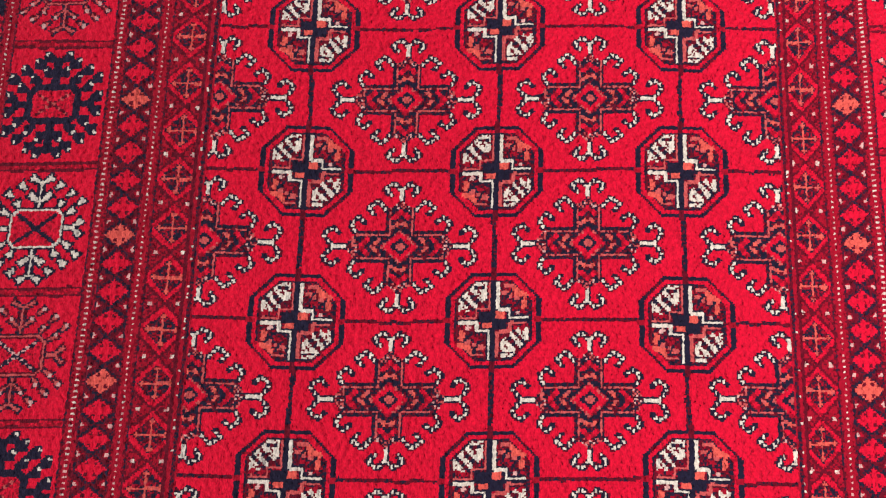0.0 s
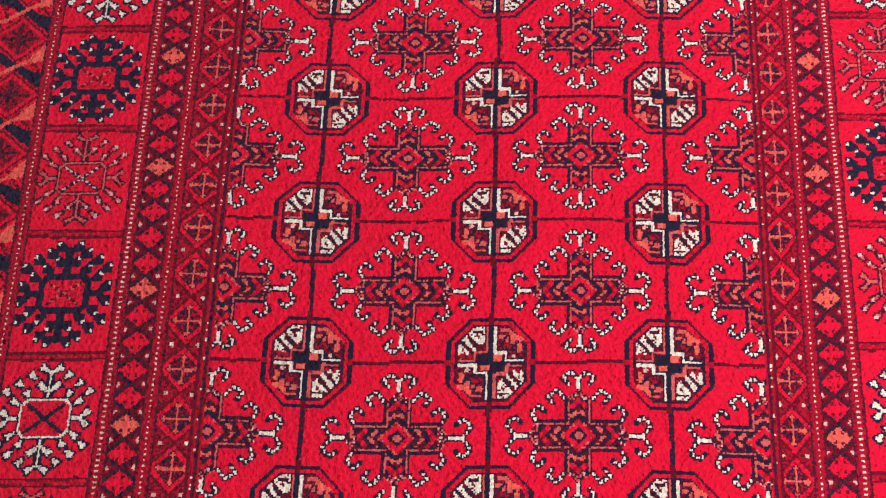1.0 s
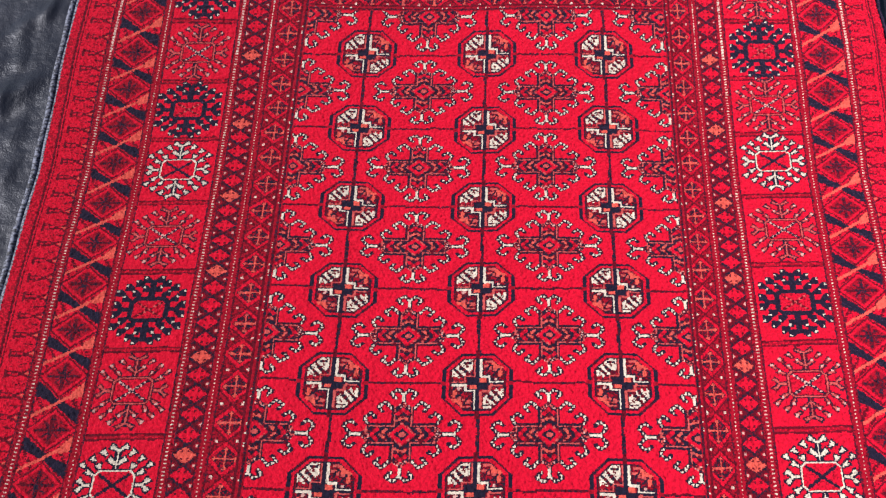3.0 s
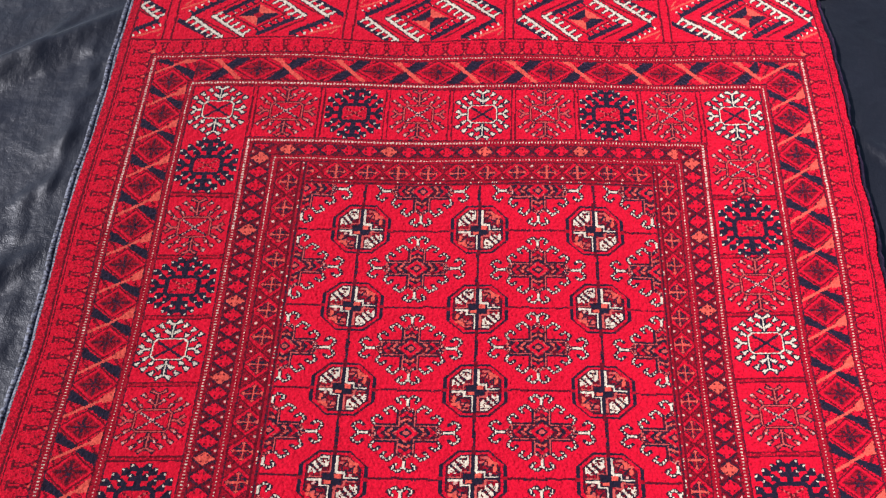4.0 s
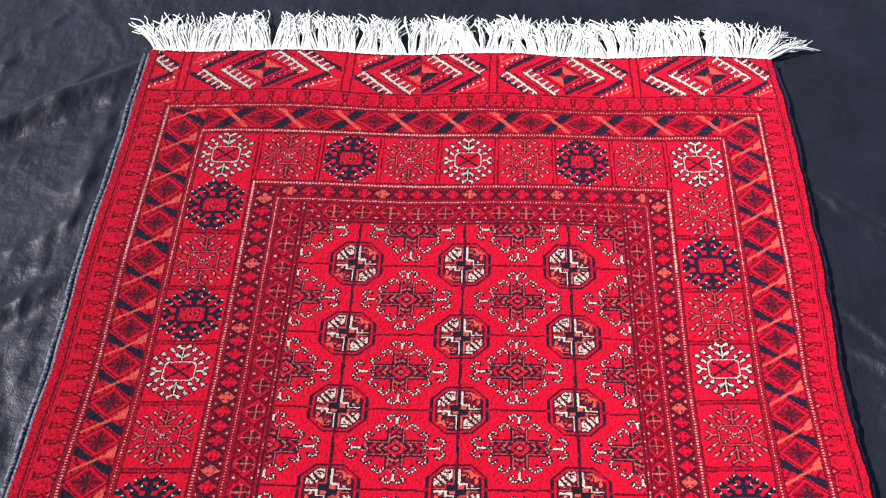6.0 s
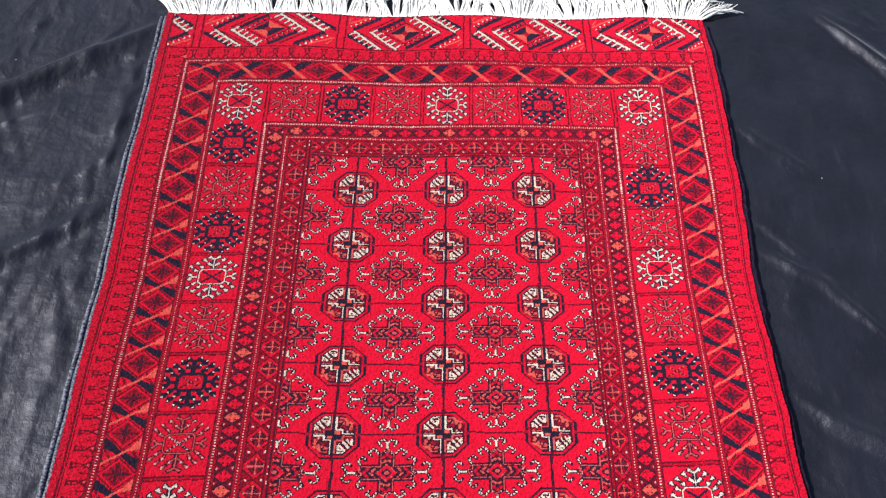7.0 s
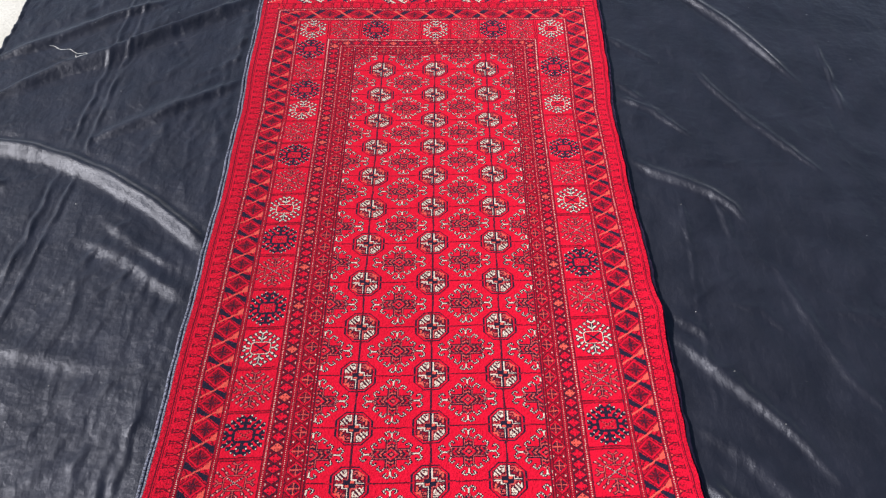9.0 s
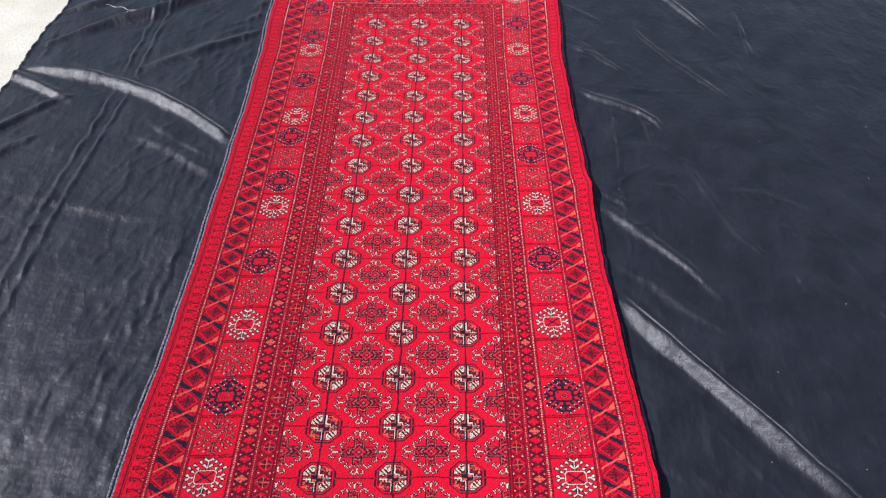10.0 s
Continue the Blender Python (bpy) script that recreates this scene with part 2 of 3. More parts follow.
def small_creases():
    """Short fine wrinkles all over, and lengthwise ones beside the rug."""
    r = np.random.RandomState(14)
    out = []
    for side, lo, hi, count in ((-1, 0.45, 1.06, 170), (1, 0.42, 1.4, 90)):
        for _ in range(count):
            x, y = side * (lo + (hi - lo) * r.uniform(0, 1) ** 1.4), r.uniform(-1.7, 0.6)
            a = (r.normal(1.15, 0.35) if side < 0 else r.normal(-0.75, 0.40)) + (r.uniform(0, 3.14) if r.uniform() < 0.2 else 0)
            l = r.uniform(0.04, 0.15) if side < 0 else r.uniform(0.04, 0.16)
            c = r.uniform(-0.03, 0.03)
            dx, dy = math.cos(a) * l, math.sin(a) * l
            h = r.uniform(0.0006, 0.0019) if side < 0 else r.uniform(0.0004, 0.0014)
            out.append((((x - dx, y - dy), (x - c * math.sin(a), y + c * math.cos(a)), (x + dx, y + dy)), h, r.uniform(0.005, 0.013)))
    for _ in range(45):
        y, l = r.uniform(-1.6, 0.3), r.uniform(0.05, 0.16)
        x = -(0.470 - 0.018 * y + 0.10 * r.uniform(0, 1) ** 1.6)
        out.append((((x - 0.054 * l, y - l), (x + r.uniform(-0.006, 0.006), y), (x + 0.054 * l, y + l)), r.uniform(0.0006, 0.0016), r.uniform(0.005, 0.011)))
    return out


def cloth_height(x, y):
    z = 0.0020 * hum(x, y, 3, 0.45) + 0.0012 * hum(x, y, 4, 0.16) + 0.0004 * hum(x, y * 0.5, 5, 0.05)
    big, _, _ = to_line(x, y, FOLDS[0][0])
    calm = np.clip((big - 0.02) / 0.05, 0, 1)
    for n, (pts, h, w) in enumerate(FOLDS + CREASES + small_creases()):
        xs, ys = [p[0] for p in pts], [p[1] for p in pts]
        m = (x > min(xs) - 5 * w) & (x < max(xs) + 5 * w) & (y > min(ys) - 5 * w) & (y < max(ys) + 5 * w)
        if not m.any():
            continue
        small = n >= len(FOLDS)
        xm, ym = x[m], y[m]
        if small:
            xm, ym = xm + 0.0025 * hum(xm, ym, 51, 0.07), ym + 0.0025 * hum(xm, ym, 52, 0.07)
        d, s, side = to_line(xm, ym, pts)
        fade = np.clip(np.minimum(s, 1 - s) * 5, 0, 1)
        wide = w * (1 + 0.14 * np.sin(s * 9 + w * 300)) * (0.55 + 0.45 * fade)
        # one flank is steeper than the other
        d = d * (np.where(side > 0, 0.9, 1.1) if small or h < 0.01 else np.where(side > 0, 1.25, 0.78))
        if small:
            h = h * calm[m] * np.clip(0.75 + 0.45 * hum(xm, ym, 53, 0.05), 0.1, 1.5)
        z[m] += h * np.exp(-((d / wide) ** 2)) * (0.15 + 0.85 * fade) - np.where(side > 0, 0.1, 0.3) * h * np.exp(-(((d - 1.9 * wide) / wide) ** 2)) * fade
    # flat where the rug weighs it down
    half = 0.425 - 0.018 * np.clip(y, -2, 0.3) + np.where(x < 0, 0.018, 0.0)
    out = np.maximum(np.maximum(np.abs(x) - half, y - 0.44), -2.01 - y)
    free = np.clip(out / 0.04, 0, 1)
    return np.maximum(-0.0014 + (z + 0.0015) * free, -0.0032)


def sheet():
    """The whole cloth, finer beside the rug than under it."""
    xs = np.concatenate([np.linspace(0, 0.70, 200), np.linspace(0.74, 1.44, 12), np.linspace(1.4435, 2.55, 295), np.linspace(2.58, 2.9, 10)])
    ys = np.concatenate([np.linspace(-2.7, -1.72, 20), np.linspace(-1.70, 0.66, 590), np.linspace(0.69, 1.05, 12)])
    uu, y = np.meshgrid(xs, ys)
    left = -1.093 + 0.074 * (y - -0.033) + 0.004 * np.sin(y * 17) + 0.002 * np.sin(y * 41) + 0.0012 * np.sin(y * 131 + 3 * np.sin(y * 19)) + 0.0008 * np.sin(y * 257 + 4 * np.sin(y * 31))
    x = -1.093 + uu + (left - -1.093) * np.clip(1 - uu / 0.6, 0, 1)
    top = cloth_height(x, y)
    rim = np.minimum(uu, 2.9 - uu)
    top = np.where(rim < 0.006, top + 0.004 * np.abs(np.sin(y * 60 + x * 40)), top)
    co = np.stack([x, y, top], -1).reshape(-1, 3)
    return quads("black_cloth", co, grid_faces(len(ys), len(xs)))


me = sheet()
me.materials.append(velvet)
cloth = tagged(new("cloth", me), "black velour cloth with folds and creases spread on concrete", "cloth")
mod = cloth.modifiers.new("thick", "SOLIDIFY")
mod.thickness, mod.offset = 0.0015, -1

# ---- the rug: woven knot by knot ----
# charts are drawn in units of 1/60 of the medallions' spacing; S cells of pile to a unit
S = 1.75
HALF, UP, N_ROWS, PER, COL = 206, 162, 17, 48, 60
NEAR = PER * (N_ROWS - 1)
N_ACROSS, N_ALONG = int(2 * HALF * S), int((NEAR + 2 * UP) * S)
GX, GY = np.meshgrid((np.arange(N_ACROSS) + 0.5) / S - HALF, (np.arange(N_ALONG) + 0.5) / S - UP)
# weavers are not exact: the chart wanders a little
WX = GX + 0.5 * hum(GX, GY, 31, 70.0) + 0.22 * hum(GX, GY, 32, 9.0)
WY = GY + 0.5 * hum(GX, GY, 33, 70.0) + 0.22 * hum(GX, GY, 34, 9.0)
BEYOND = np.maximum(-GY, GY - NEAR)
knots = np.full(GX.shape, RED, dtype=np.int8)
rk = np.random.RandomState(8)
SPECK = rk.uniform(0, 1, GX.shape)


class Motif:
    """A small weaving chart about a middle; -1 is see-through."""

    def __init__(self, rx, ry, seed=1):
        self.rx, self.ry = rx, ry
        self.x, self.y = np.meshgrid((np.arange(int(2 * rx * S)) + 0.5) / S - rx, (np.arange(int(2 * ry * S)) + 0.5) / S - ry)
        self.a = np.full(self.x.shape, -1, dtype=np.int8)
        self.r = np.random.RandomState(seed).uniform(0, 1, self.x.shape)

    def fill(self, mask, c):
        self.a[mask] = c

    def stroke(self, pts, width, colors, dash=1.0):
        """A line through points; its colours take turns every dash units."""
        best, along = np.full(self.x.shape, 99.0), np.zeros(self.x.shape)
        run = 0.0
        for (ax, ay), (bx, by) in zip(pts, pts[1:]):
            dx, dy = bx - ax, by - ay
            l = math.hypot(dx, dy) + 1e-9
            s = np.clip(((self.x - ax) * dx + (self.y - ay) * dy) / l ** 2, 0, 1)
            d = np.hypot(self.x - ax - s * dx, self.y - ay - s * dy)
            m = d < best
            best, along = np.where(m, d, best), np.where(m, run + s * l, along)
            run += l
        pick = (along / dash).astype(int) % len(colors)
        for i, c in enumerate(colors):
            self.a[(best < width / 2) & (pick == i)] = c

    def spot(self, x, y, radius, c):
        self.a[np.hypot(self.x - x, self.y - y) < radius] = c

    def lay(self, cx, cy, clip=None):
        h, w = self.a.shape
        c0, r0 = int(round((cx - self.rx + HALF) * S)), int(round((cy - self.ry + UP) * S))
        i0, j0 = max(0, -r0), max(0, -c0)
        i1, j1 = min(h, N_ALONG - r0), min(w, N_ACROSS - c0)
        if i0 >= i1 or j0 >= j1:
            return
        part_ = self.a[i0:i1, j0:j1]
        sl = (slice(r0 + i0, r0 + i1), slice(c0 + j0, c0 + j1))
        m = part_ >= 0
        if clip is not None:
            m &= (GX[sl] > clip[0]) & (GY[sl] > clip[1]) & (GX[sl] < clip[2]) & (GY[sl] < clip[3])
        knots[sl] = np.where(m, part_, knots[sl])


def octagon(x, y, hx, hy, cut):
    return (np.abs(x) < hx) & (np.abs(y) < hy) & (np.abs(x) + np.abs(y) < cut)


def medallion(seed):
    """The eight-sided medallion, quartered in white and orange about a stepped cross."""
    m = Motif(17, 17, seed)
    x, y = m.x, -m.y
    up = lambda pts: [(px, -py) for px, py in pts]
    ring = octagon(x, y, 14.8, 14.9, 21.6)
    m.fill(ring, MAROON)
    m.fill(ring & ((np.abs(x) > 13.1) | (np.abs(y) > 13.5) | (m.r < 0.55)), NAVY)
    m.fill(octagon(x, y, 13.2, 13.6, 20.2), RED)
    m.fill(octagon(x, y, 13.2, 13.6, 20.2) & (m.r < 0.18), CRIMSON)
    m.fill(octagon(x, y, 11.9, 12.5, 18.2), NAVY)
    m.fill(octagon(x, y, 11.9, 12.5, 18.2) & (m.r < 0.35), MAROON)
    m.fill(octagon(x, y, 11.1, 11.8, 17.2), MAROON)
    inner = octagon(x, y, 10.9, 11.6, 16.9)
    m.fill(inner & (m.r < 0.28), NAVY)
    m.fill(inner & (m.r > 0.84), CRIMSON)
    for s in (1, -1):
        # the orange quarter
        turn = lambda pts: up([(s * px, s * py) for px, py in pts])
        m.stroke(turn([(3.2, 10.6), (6.2, 10.6)]), 0.9, [PINK])
        m.stroke(turn([(2.8, 8.4), (5.0, 8.4), (5.4, 7.4)]), 1.3, [PINK, ORANGE], 1.4)
        m.stroke(turn([(6.6, 9.6), (8.2, 8.2), (10.0, 7.6)]), 1.7, [ORANGE])
        m.stroke(turn([(7.4, 8.6), (7.4, 6.6)]), 1.5, [ORANGE, PINK], 1.2)
        m.stroke(turn([(9.6, 5.6), (9.4, 4.0)]), 1.7, [ORANGE])
        m.stroke(turn([(4.4, 6.2), (6.4, 5.0)]), 0.9, [CRIMSON])
        m.stroke(turn([(5.6, 9.4), (4.0, 6.8)]), 0.8, [NAVY])
        m.stroke(turn([(8.8, 6.6), (6.6, 4.2)]), 0.9, [NAVY])
        m.spot(s * 7.6, -s * 2.2, 0.75, ROSE)
        # the white quarter, crossed by dark bars
        q = inner & (s * x < -2.4) & (s * y > 2.6) & (-s * x + s * y > 9.4)
        m.fill(q, IVORY)
        m.fill(q & (m.r < 0.14), MAROON)
        m.stroke(turn([(-7.4, 8.6), (-4.2, 4.8)]), 1.5, [MAROON, NAVY], 1.0)
        m.stroke(turn([(-9.4, 6.8), (-6.4, 3.4)]), 1.2, [NAVY, MAROON], 1.0)
        m.stroke(turn([(-3.0, 10.2), (-6.0, 10.0)]), 0.9, [NAVY, MAROON], 1.1)
        m.stroke(turn([(-3.0, 7.6), (-4.6, 9.0)]), 0.8, [MAROON])
        m.stroke(turn([(-3.2, 8.4), (-3.2, 6.6)]), 1.1, [IVORY])
        m.spot(-s * 9.2, -s * 2.6, 0.8, CRIMSON)
        m.spot(-s * 7.0, -s * 2.4, 0.8, CRIMSON)
    m.fill((np.abs(x) < 0.8) & (np.abs(y) < 13.4), NAVY)
    m.fill((np.abs(y) < 0.5) & (np.abs(x) < 11), NAVY)
    for s in (1, -1):
        m.fill((s * x < 0.4) & (s * x > -4.4) & (s * y > -0.4) & (s * y < 2.9), NAVY)
        m.fill((s * x > 0.7) & (s * x < 3.5) & (s * y > 0.5) & (s * y < 2.7), ORANGE)
        turn = lambda pts: up([(s * px, s * py) for px, py in pts])
        m.stroke(turn([(1.25, 11.5), (1.25, 3.4), (5.0, 3.4), (5.0, 0.6), (10.4, 0.6)]), 1.7, [NAVY])
        m.stroke(turn([(1.25, 11.5), (1.25, 3.4), (5.0, 3.4), (5.0, 0.6), (10.4, 0.6)]), 0.85, [IVORY])
        m.stroke(turn([(-1.3, 11.2), (-1.3, 3.7), (-5.2, 3.6), (-5.2, 0.8), (-10.2, 0.9)]), 0.8, [PINK])
        m.fill((s * x > 0.9) & (s * x < 3.5) & (s * y > 0.5) & (s * y < 2.6), ORANGE)
    m.fill((np.abs(x) < 0.9) & (np.abs(y) > 12.5) & (np.abs(y) < 16.2), MAROON)
    m.fill((np.abs(y) < 0.8) & (np.abs(x) > 12.9) & (np.abs(x) < 15.2), CRIMSON)
    return m


def hooked_cross(seed):
    """The cross in a diamond of dotted hooks."""
    m = Motif(27, 24, seed)
    x, y = m.x, m.y
    hooks = [
        [(20.6, 0.3), (21.6, 0.8), (23.6, 3.4), (22.6, 5.2), (20.6, 5.8), (19.0, 4.4)],
        [(14.2, 4.8), (15.5, 7.4), (13.0, 9.4), (11.2, 7.8)],
        [(4.6, 11.8), (7.2, 14.6), (10.2, 12.5), (8.5, 10.4)],
        [(0.3, 18.4), (2.4, 20.4), (5.4, 18.4), (3.4, 16.6)],
    ]
    sides = [(sx, sy) for sx in (1, -1) for sy in (1, -1)]
    for sx, sy in sides:
        for h in hooks:
            m.stroke([(sx * a, sy * b) for a, b in h], 1.9, [NAVY, MAROON, NAVY], 0.9)
    m.fill((np.abs(y) < 1.0) & (np.abs(x) > 16.4) & (np.abs(x) < 21), NAVY)
    m.fill((np.abs(x) < 1.0) & (np.abs(y) > 14.2) & (np.abs(y) < 18.8), NAVY)
    for sx, sy in sides:
        for h in hooks:
            m.stroke([(sx * a, sy * b) for a, b in h], 0.85, [IVORY, NAVY], 0.9)
    m.fill((np.abs(y) < 0.5) & (np.abs(x) > 16.6) & (np.abs(x) < 20.8), IVORY)
    m.fill((np.abs(x) < 0.5) & (np.abs(y) > 14.6) & (np.abs(y) < 18.6), IVORY)
    ax, ay = np.abs(x), np.abs(y)
    lie = (ay < 3.9) & (ax < 16.6 - 0.62 * ay)
    stand = (ax < 3.7) & (ay < 14.6 - 0.75 * ax)
    wide = ((ay < 5.0) & (ax < 14.0)) | ((ax < 4.7) & (ay < 12.2))
    m.fill(wide, NAVY)
    m.fill(wide & (m.r < 0.3), MAROON)
    thin = ((ay < 4.15) & (ax < 14.4)) | ((ax < 3.85) & (ay < 12.4))
    m.fill(thin, PINK)
    m.fill(thin & (m.r < 0.15), MAROON)
    body = ((ay < 3.45) & (ax < 16.8 - 0.62 * ay)) | ((ax < 3.2) & (ay < 14.8 - 0.75 * ax))
    m.fill(body, NAVY)
    m.fill(body & (m.r < 0.25), MAROON)
    tips = (body | lie | stand) & ((ax > 13.2) | (ay > 11.6))
    m.fill(tips, MAROON)
    m.fill(tips & (m.r < 0.35), NAVY)
    m.fill(tips & (m.r > 0.66), PINK)
    m.fill(tips & (m.r > 0.9), ROSE)
    dia = ax / 6.0 + ay / 5.4
    m.fill(dia < 1.0, RED)
    m.fill((dia < 1.0) & (dia > 0.86), CRIMSON)
    m.fill((dia < 1.0) & (dia > 0.84) & (m.r < 0.4), PINK)
    m.fill(dia < 0.52, NAVY)
    m.fill(dia < 0.28, PINK)
    for s in (1, -1):
        m.stroke([(s * 6.4, -2.5), (s * 8.6, 0), (s * 6.4, 2.5)], 1.2, [PINK, ORANGE, MAROON], 1.1)
        m.stroke([(s * 10.0, -2.5), (s * 12.2, 0), (s * 10.0, 2.5)], 1.5, [RED, CRIMSON], 1.2)
        m.stroke([(-2.3, s * 6.2), (0, s * 8.0), (2.3, s * 6.2)], 1.2, [PINK, ORANGE, MAROON], 1.1)
        m.stroke([(-2.3, s * 9.2), (0, s * 11.2), (2.3, s * 9.2)], 1.5, [RED, CRIMSON], 1.2)
    return m


def star(kind, seed):
    """The branching star of the wide border: white, dark or red."""
    m = Motif(18, 19.5, seed)
    x, y = m.x, m.y
    # each spoke: root, inner leaf, outer leaf
    spokes = [((0.3, 8.6), (2.9, 11.0), (6.2, 14.2)), ((6.0, 6.6), (6.8, 8.6), (10.2, 11.6)), ((8.4, 4.2), (10.8, 5.8), (13.7, 8.8))]
    forks = [((0.2, 14.8), (3.4, 16.8)), ((11.6, 0.2), (14.0, 2.4))]
    quarters = [(sx, sy) for sx in (1, -1) for sy in (1, -1)]
    line = {"white": IVORY, "dark": NAVY, "red": PINK}[kind]
    rim = {"white": NAVY, "dark": NAVY, "red": MAROON}[kind]
    box = lambda g: octagon(x, y, 8.4 + g, 6.4 + g, 12.6 + 1.4 * g)
    stems = [((0, 6.2 * s), (0, 15.2 * s)) for s in (1, -1)] + [((8.2 * s, 0), (11.8 * s, 0)) for s in (1, -1)]
    if kind == "dark":
        for a, b in stems:
            m.stroke([a, b], 2.4, [NAVY])
        for sx, sy in quarters:
            pts = [q for sp in spokes for q in sp[1:]] + [(3.2, 16.4), (14.2, 2.6)]
            for sp in spokes:
                m.stroke([(sx * q[0], sy * q[1]) for q in sp], 1.3, [NAVY])
            for f in forks:
                m.stroke([(sx * q[0], sy * q[1]) for q in f], 2.2, [NAVY])
            for px, py in pts:
                u, v = sx * x - px, sy * y - py
                m.fill((u < 1.5) & (v > -1.9) & (v < 2.1) & (v < u + 2.4) & (u > -2.6), NAVY)
            for px, py in pts:
                m.spot(sx * (px + 0.7), sy * (py + 0.9), 0.55, IVORY)
    else:
        fat = {"white": 1.0, "red": 0.62}[kind]

        def leaf(p0, p1, w0, w1, c):
            """A pennant from p0 to p1."""
            dx, dy = p1[0] - p0[0], p1[1] - p0[1]
            l = math.hypot(dx, dy)
            t = ((x - p0[0]) * dx + (y - p0[1]) * dy) / l
            d = np.abs((x - p0[0]) * dy - (y - p0[1]) * dx) / l
            g = 0.75 if c == rim else 0.0
            m.fill((t > -g) & (t < l + g) & (d < w0 + (w1 - w0) * np.clip(t / l, 0, 1) + g), c)

        for grow, c in ((1.5, rim), (0.0, line)):
            for a, b in stems:
                m.stroke([a, b], 0.8 + grow, [c])
            for sx, sy in quarters:
                for sp in spokes:
                    root, near, far = [(sx * q[0], sy * q[1]) for q in sp]
                    half = [0.45 * near[k] + 0.55 * far[k] for k in (0, 1)]
                    leaf(root, (near[0] + sx * 0.5, near[1] + sy * 0.3), 0.25 * fat, 1.05 * fat, c)
                    leaf(half, (far[0] + sx * 0.4, far[1] + sy * 0.4), 0.30 * fat, 1.15 * fat, c)
                for a, b in forks:
                    leaf((sx * a[0], sy * a[1]), (sx * b[0], sy * b[1]), 0.30 * fat, 1.0 * fat, c)
        if kind == "red":
            for sx, sy in quarters:
                for root, near, far in spokes:
                    m.spot(sx * (far[0] + 0.3), sy * (far[1] + 0.3), 0.7, ROSE)
                    m.spot(sx * (near[0] + 0.3), sy * (near[1] + 0.3), 0.6, ROSE)
    m.fill(box(0.5), rim)
    if kind == "red":
        m.fill((m.a == MAROON) & (m.r < 0.5), NAVY)
    m.fill(box(0.0), line if kind != "red" else PINK)
    heart = box({"white": -0.75, "dark": -1.9, "red": -0.6}[kind])
    if kind == "red":
        m.fill(box(-0.6), MAROON)
        heart = box(-1.1)
    m.fill(heart, RED)
    m.fill(heart & (m.r < 0.2), CRIMSON)
    for s in (1, -1):
        if kind != "dark":
            m.stroke([(-5.8, -s * 4.4), (5.8, s * 4.4)], 1.4, [NAVY])
        else:
            m.stroke([(-5.2, -s * 3.6), (5.2, s * 3.6)], 1.0, [MAROON, MAROON, PINK], 0.8)
        if kind == "red":
            m.stroke([(-5.6, -s * 4.2), (5.6, s * 4.2)], 0.8, [ROSE, NAVY], 0.9)
    return m


GULS = [medallion(k) for k in (1, 2, 3)]
CROSSES = [hooked_cross(k) for k in (4, 5)]
STARS = {"W": star("white", 6), "D": star("dark", 7), "R": star("red", 8)}
# band limits from the middle (across) and beyond the first row (along)
BX = dict(field=91, d4=108, d3=123, d2=160, d1=185, edge=206)
BY = dict(field=27, d4=44, d3=55, d2=95, d1=116, elem=129, edge=162)
inside = lambda name: (np.abs(GX) < BX[name]) & (BEYOND < BY[name])


def paint(mask, c):
    knots[mask] = c


def field_part():
    f = inside("field")
    row = (WY + PER / 2) % PER - PER / 2
    paint(f & (np.abs(row) < 0.55) & (BEYOND < 10), MAROON)
    paint(f & (np.abs(row) < 0.6) & (BEYOND < 10) & (SPECK < 0.25), NAVY)
    for c in (-1, 0, 1):
        paint(f & (np.abs(WX - COL * c) < 0.75), NAVY)
        paint(f & (np.abs(WX - COL * c) < 0.8) & (SPECK < 0.25), MAROON)
    clip = (-BX["field"], -BY["field"], BX["field"], NEAR + BY["field"])
    for r in range(-1, N_ROWS):
        for i, cx in enumerate((-90, -30, 30, 90)):
            CROSSES[(r + i) % 2].lay(cx + rk.uniform(-0.7, 0.7), PER * r + PER // 2 + rk.uniform(-0.7, 0.7), clip)
    for r in range(N_ROWS):
        for c in (-1, 0, 1):
            GULS[(r + c) % 3].lay(COL * c + rk.uniform(-0.5, 0.5), PER * r + rk.uniform(-0.5, 0.5), clip)


def band(inner, outer):
    """Where a border lies, and in it: s along, b across from its middle line, its width, 0 for sides and 1 for ends."""
    m = inside(outer) & ~inside(inner)
    side = np.abs(GX) >= BX[inner]
    wide = np.where(side, BX[outer] - BX[inner], BY[outer] - BY[inner]).astype(float)
    s = np.where(side, WY, WX)
    w = np.where(side, np.abs(GX) - BX[inner], BEYOND - BY[inner])
    return m, s, w - wide / 2, w, wide, ~side


def wave(s, n):
    return (s % n) - n / 2.0


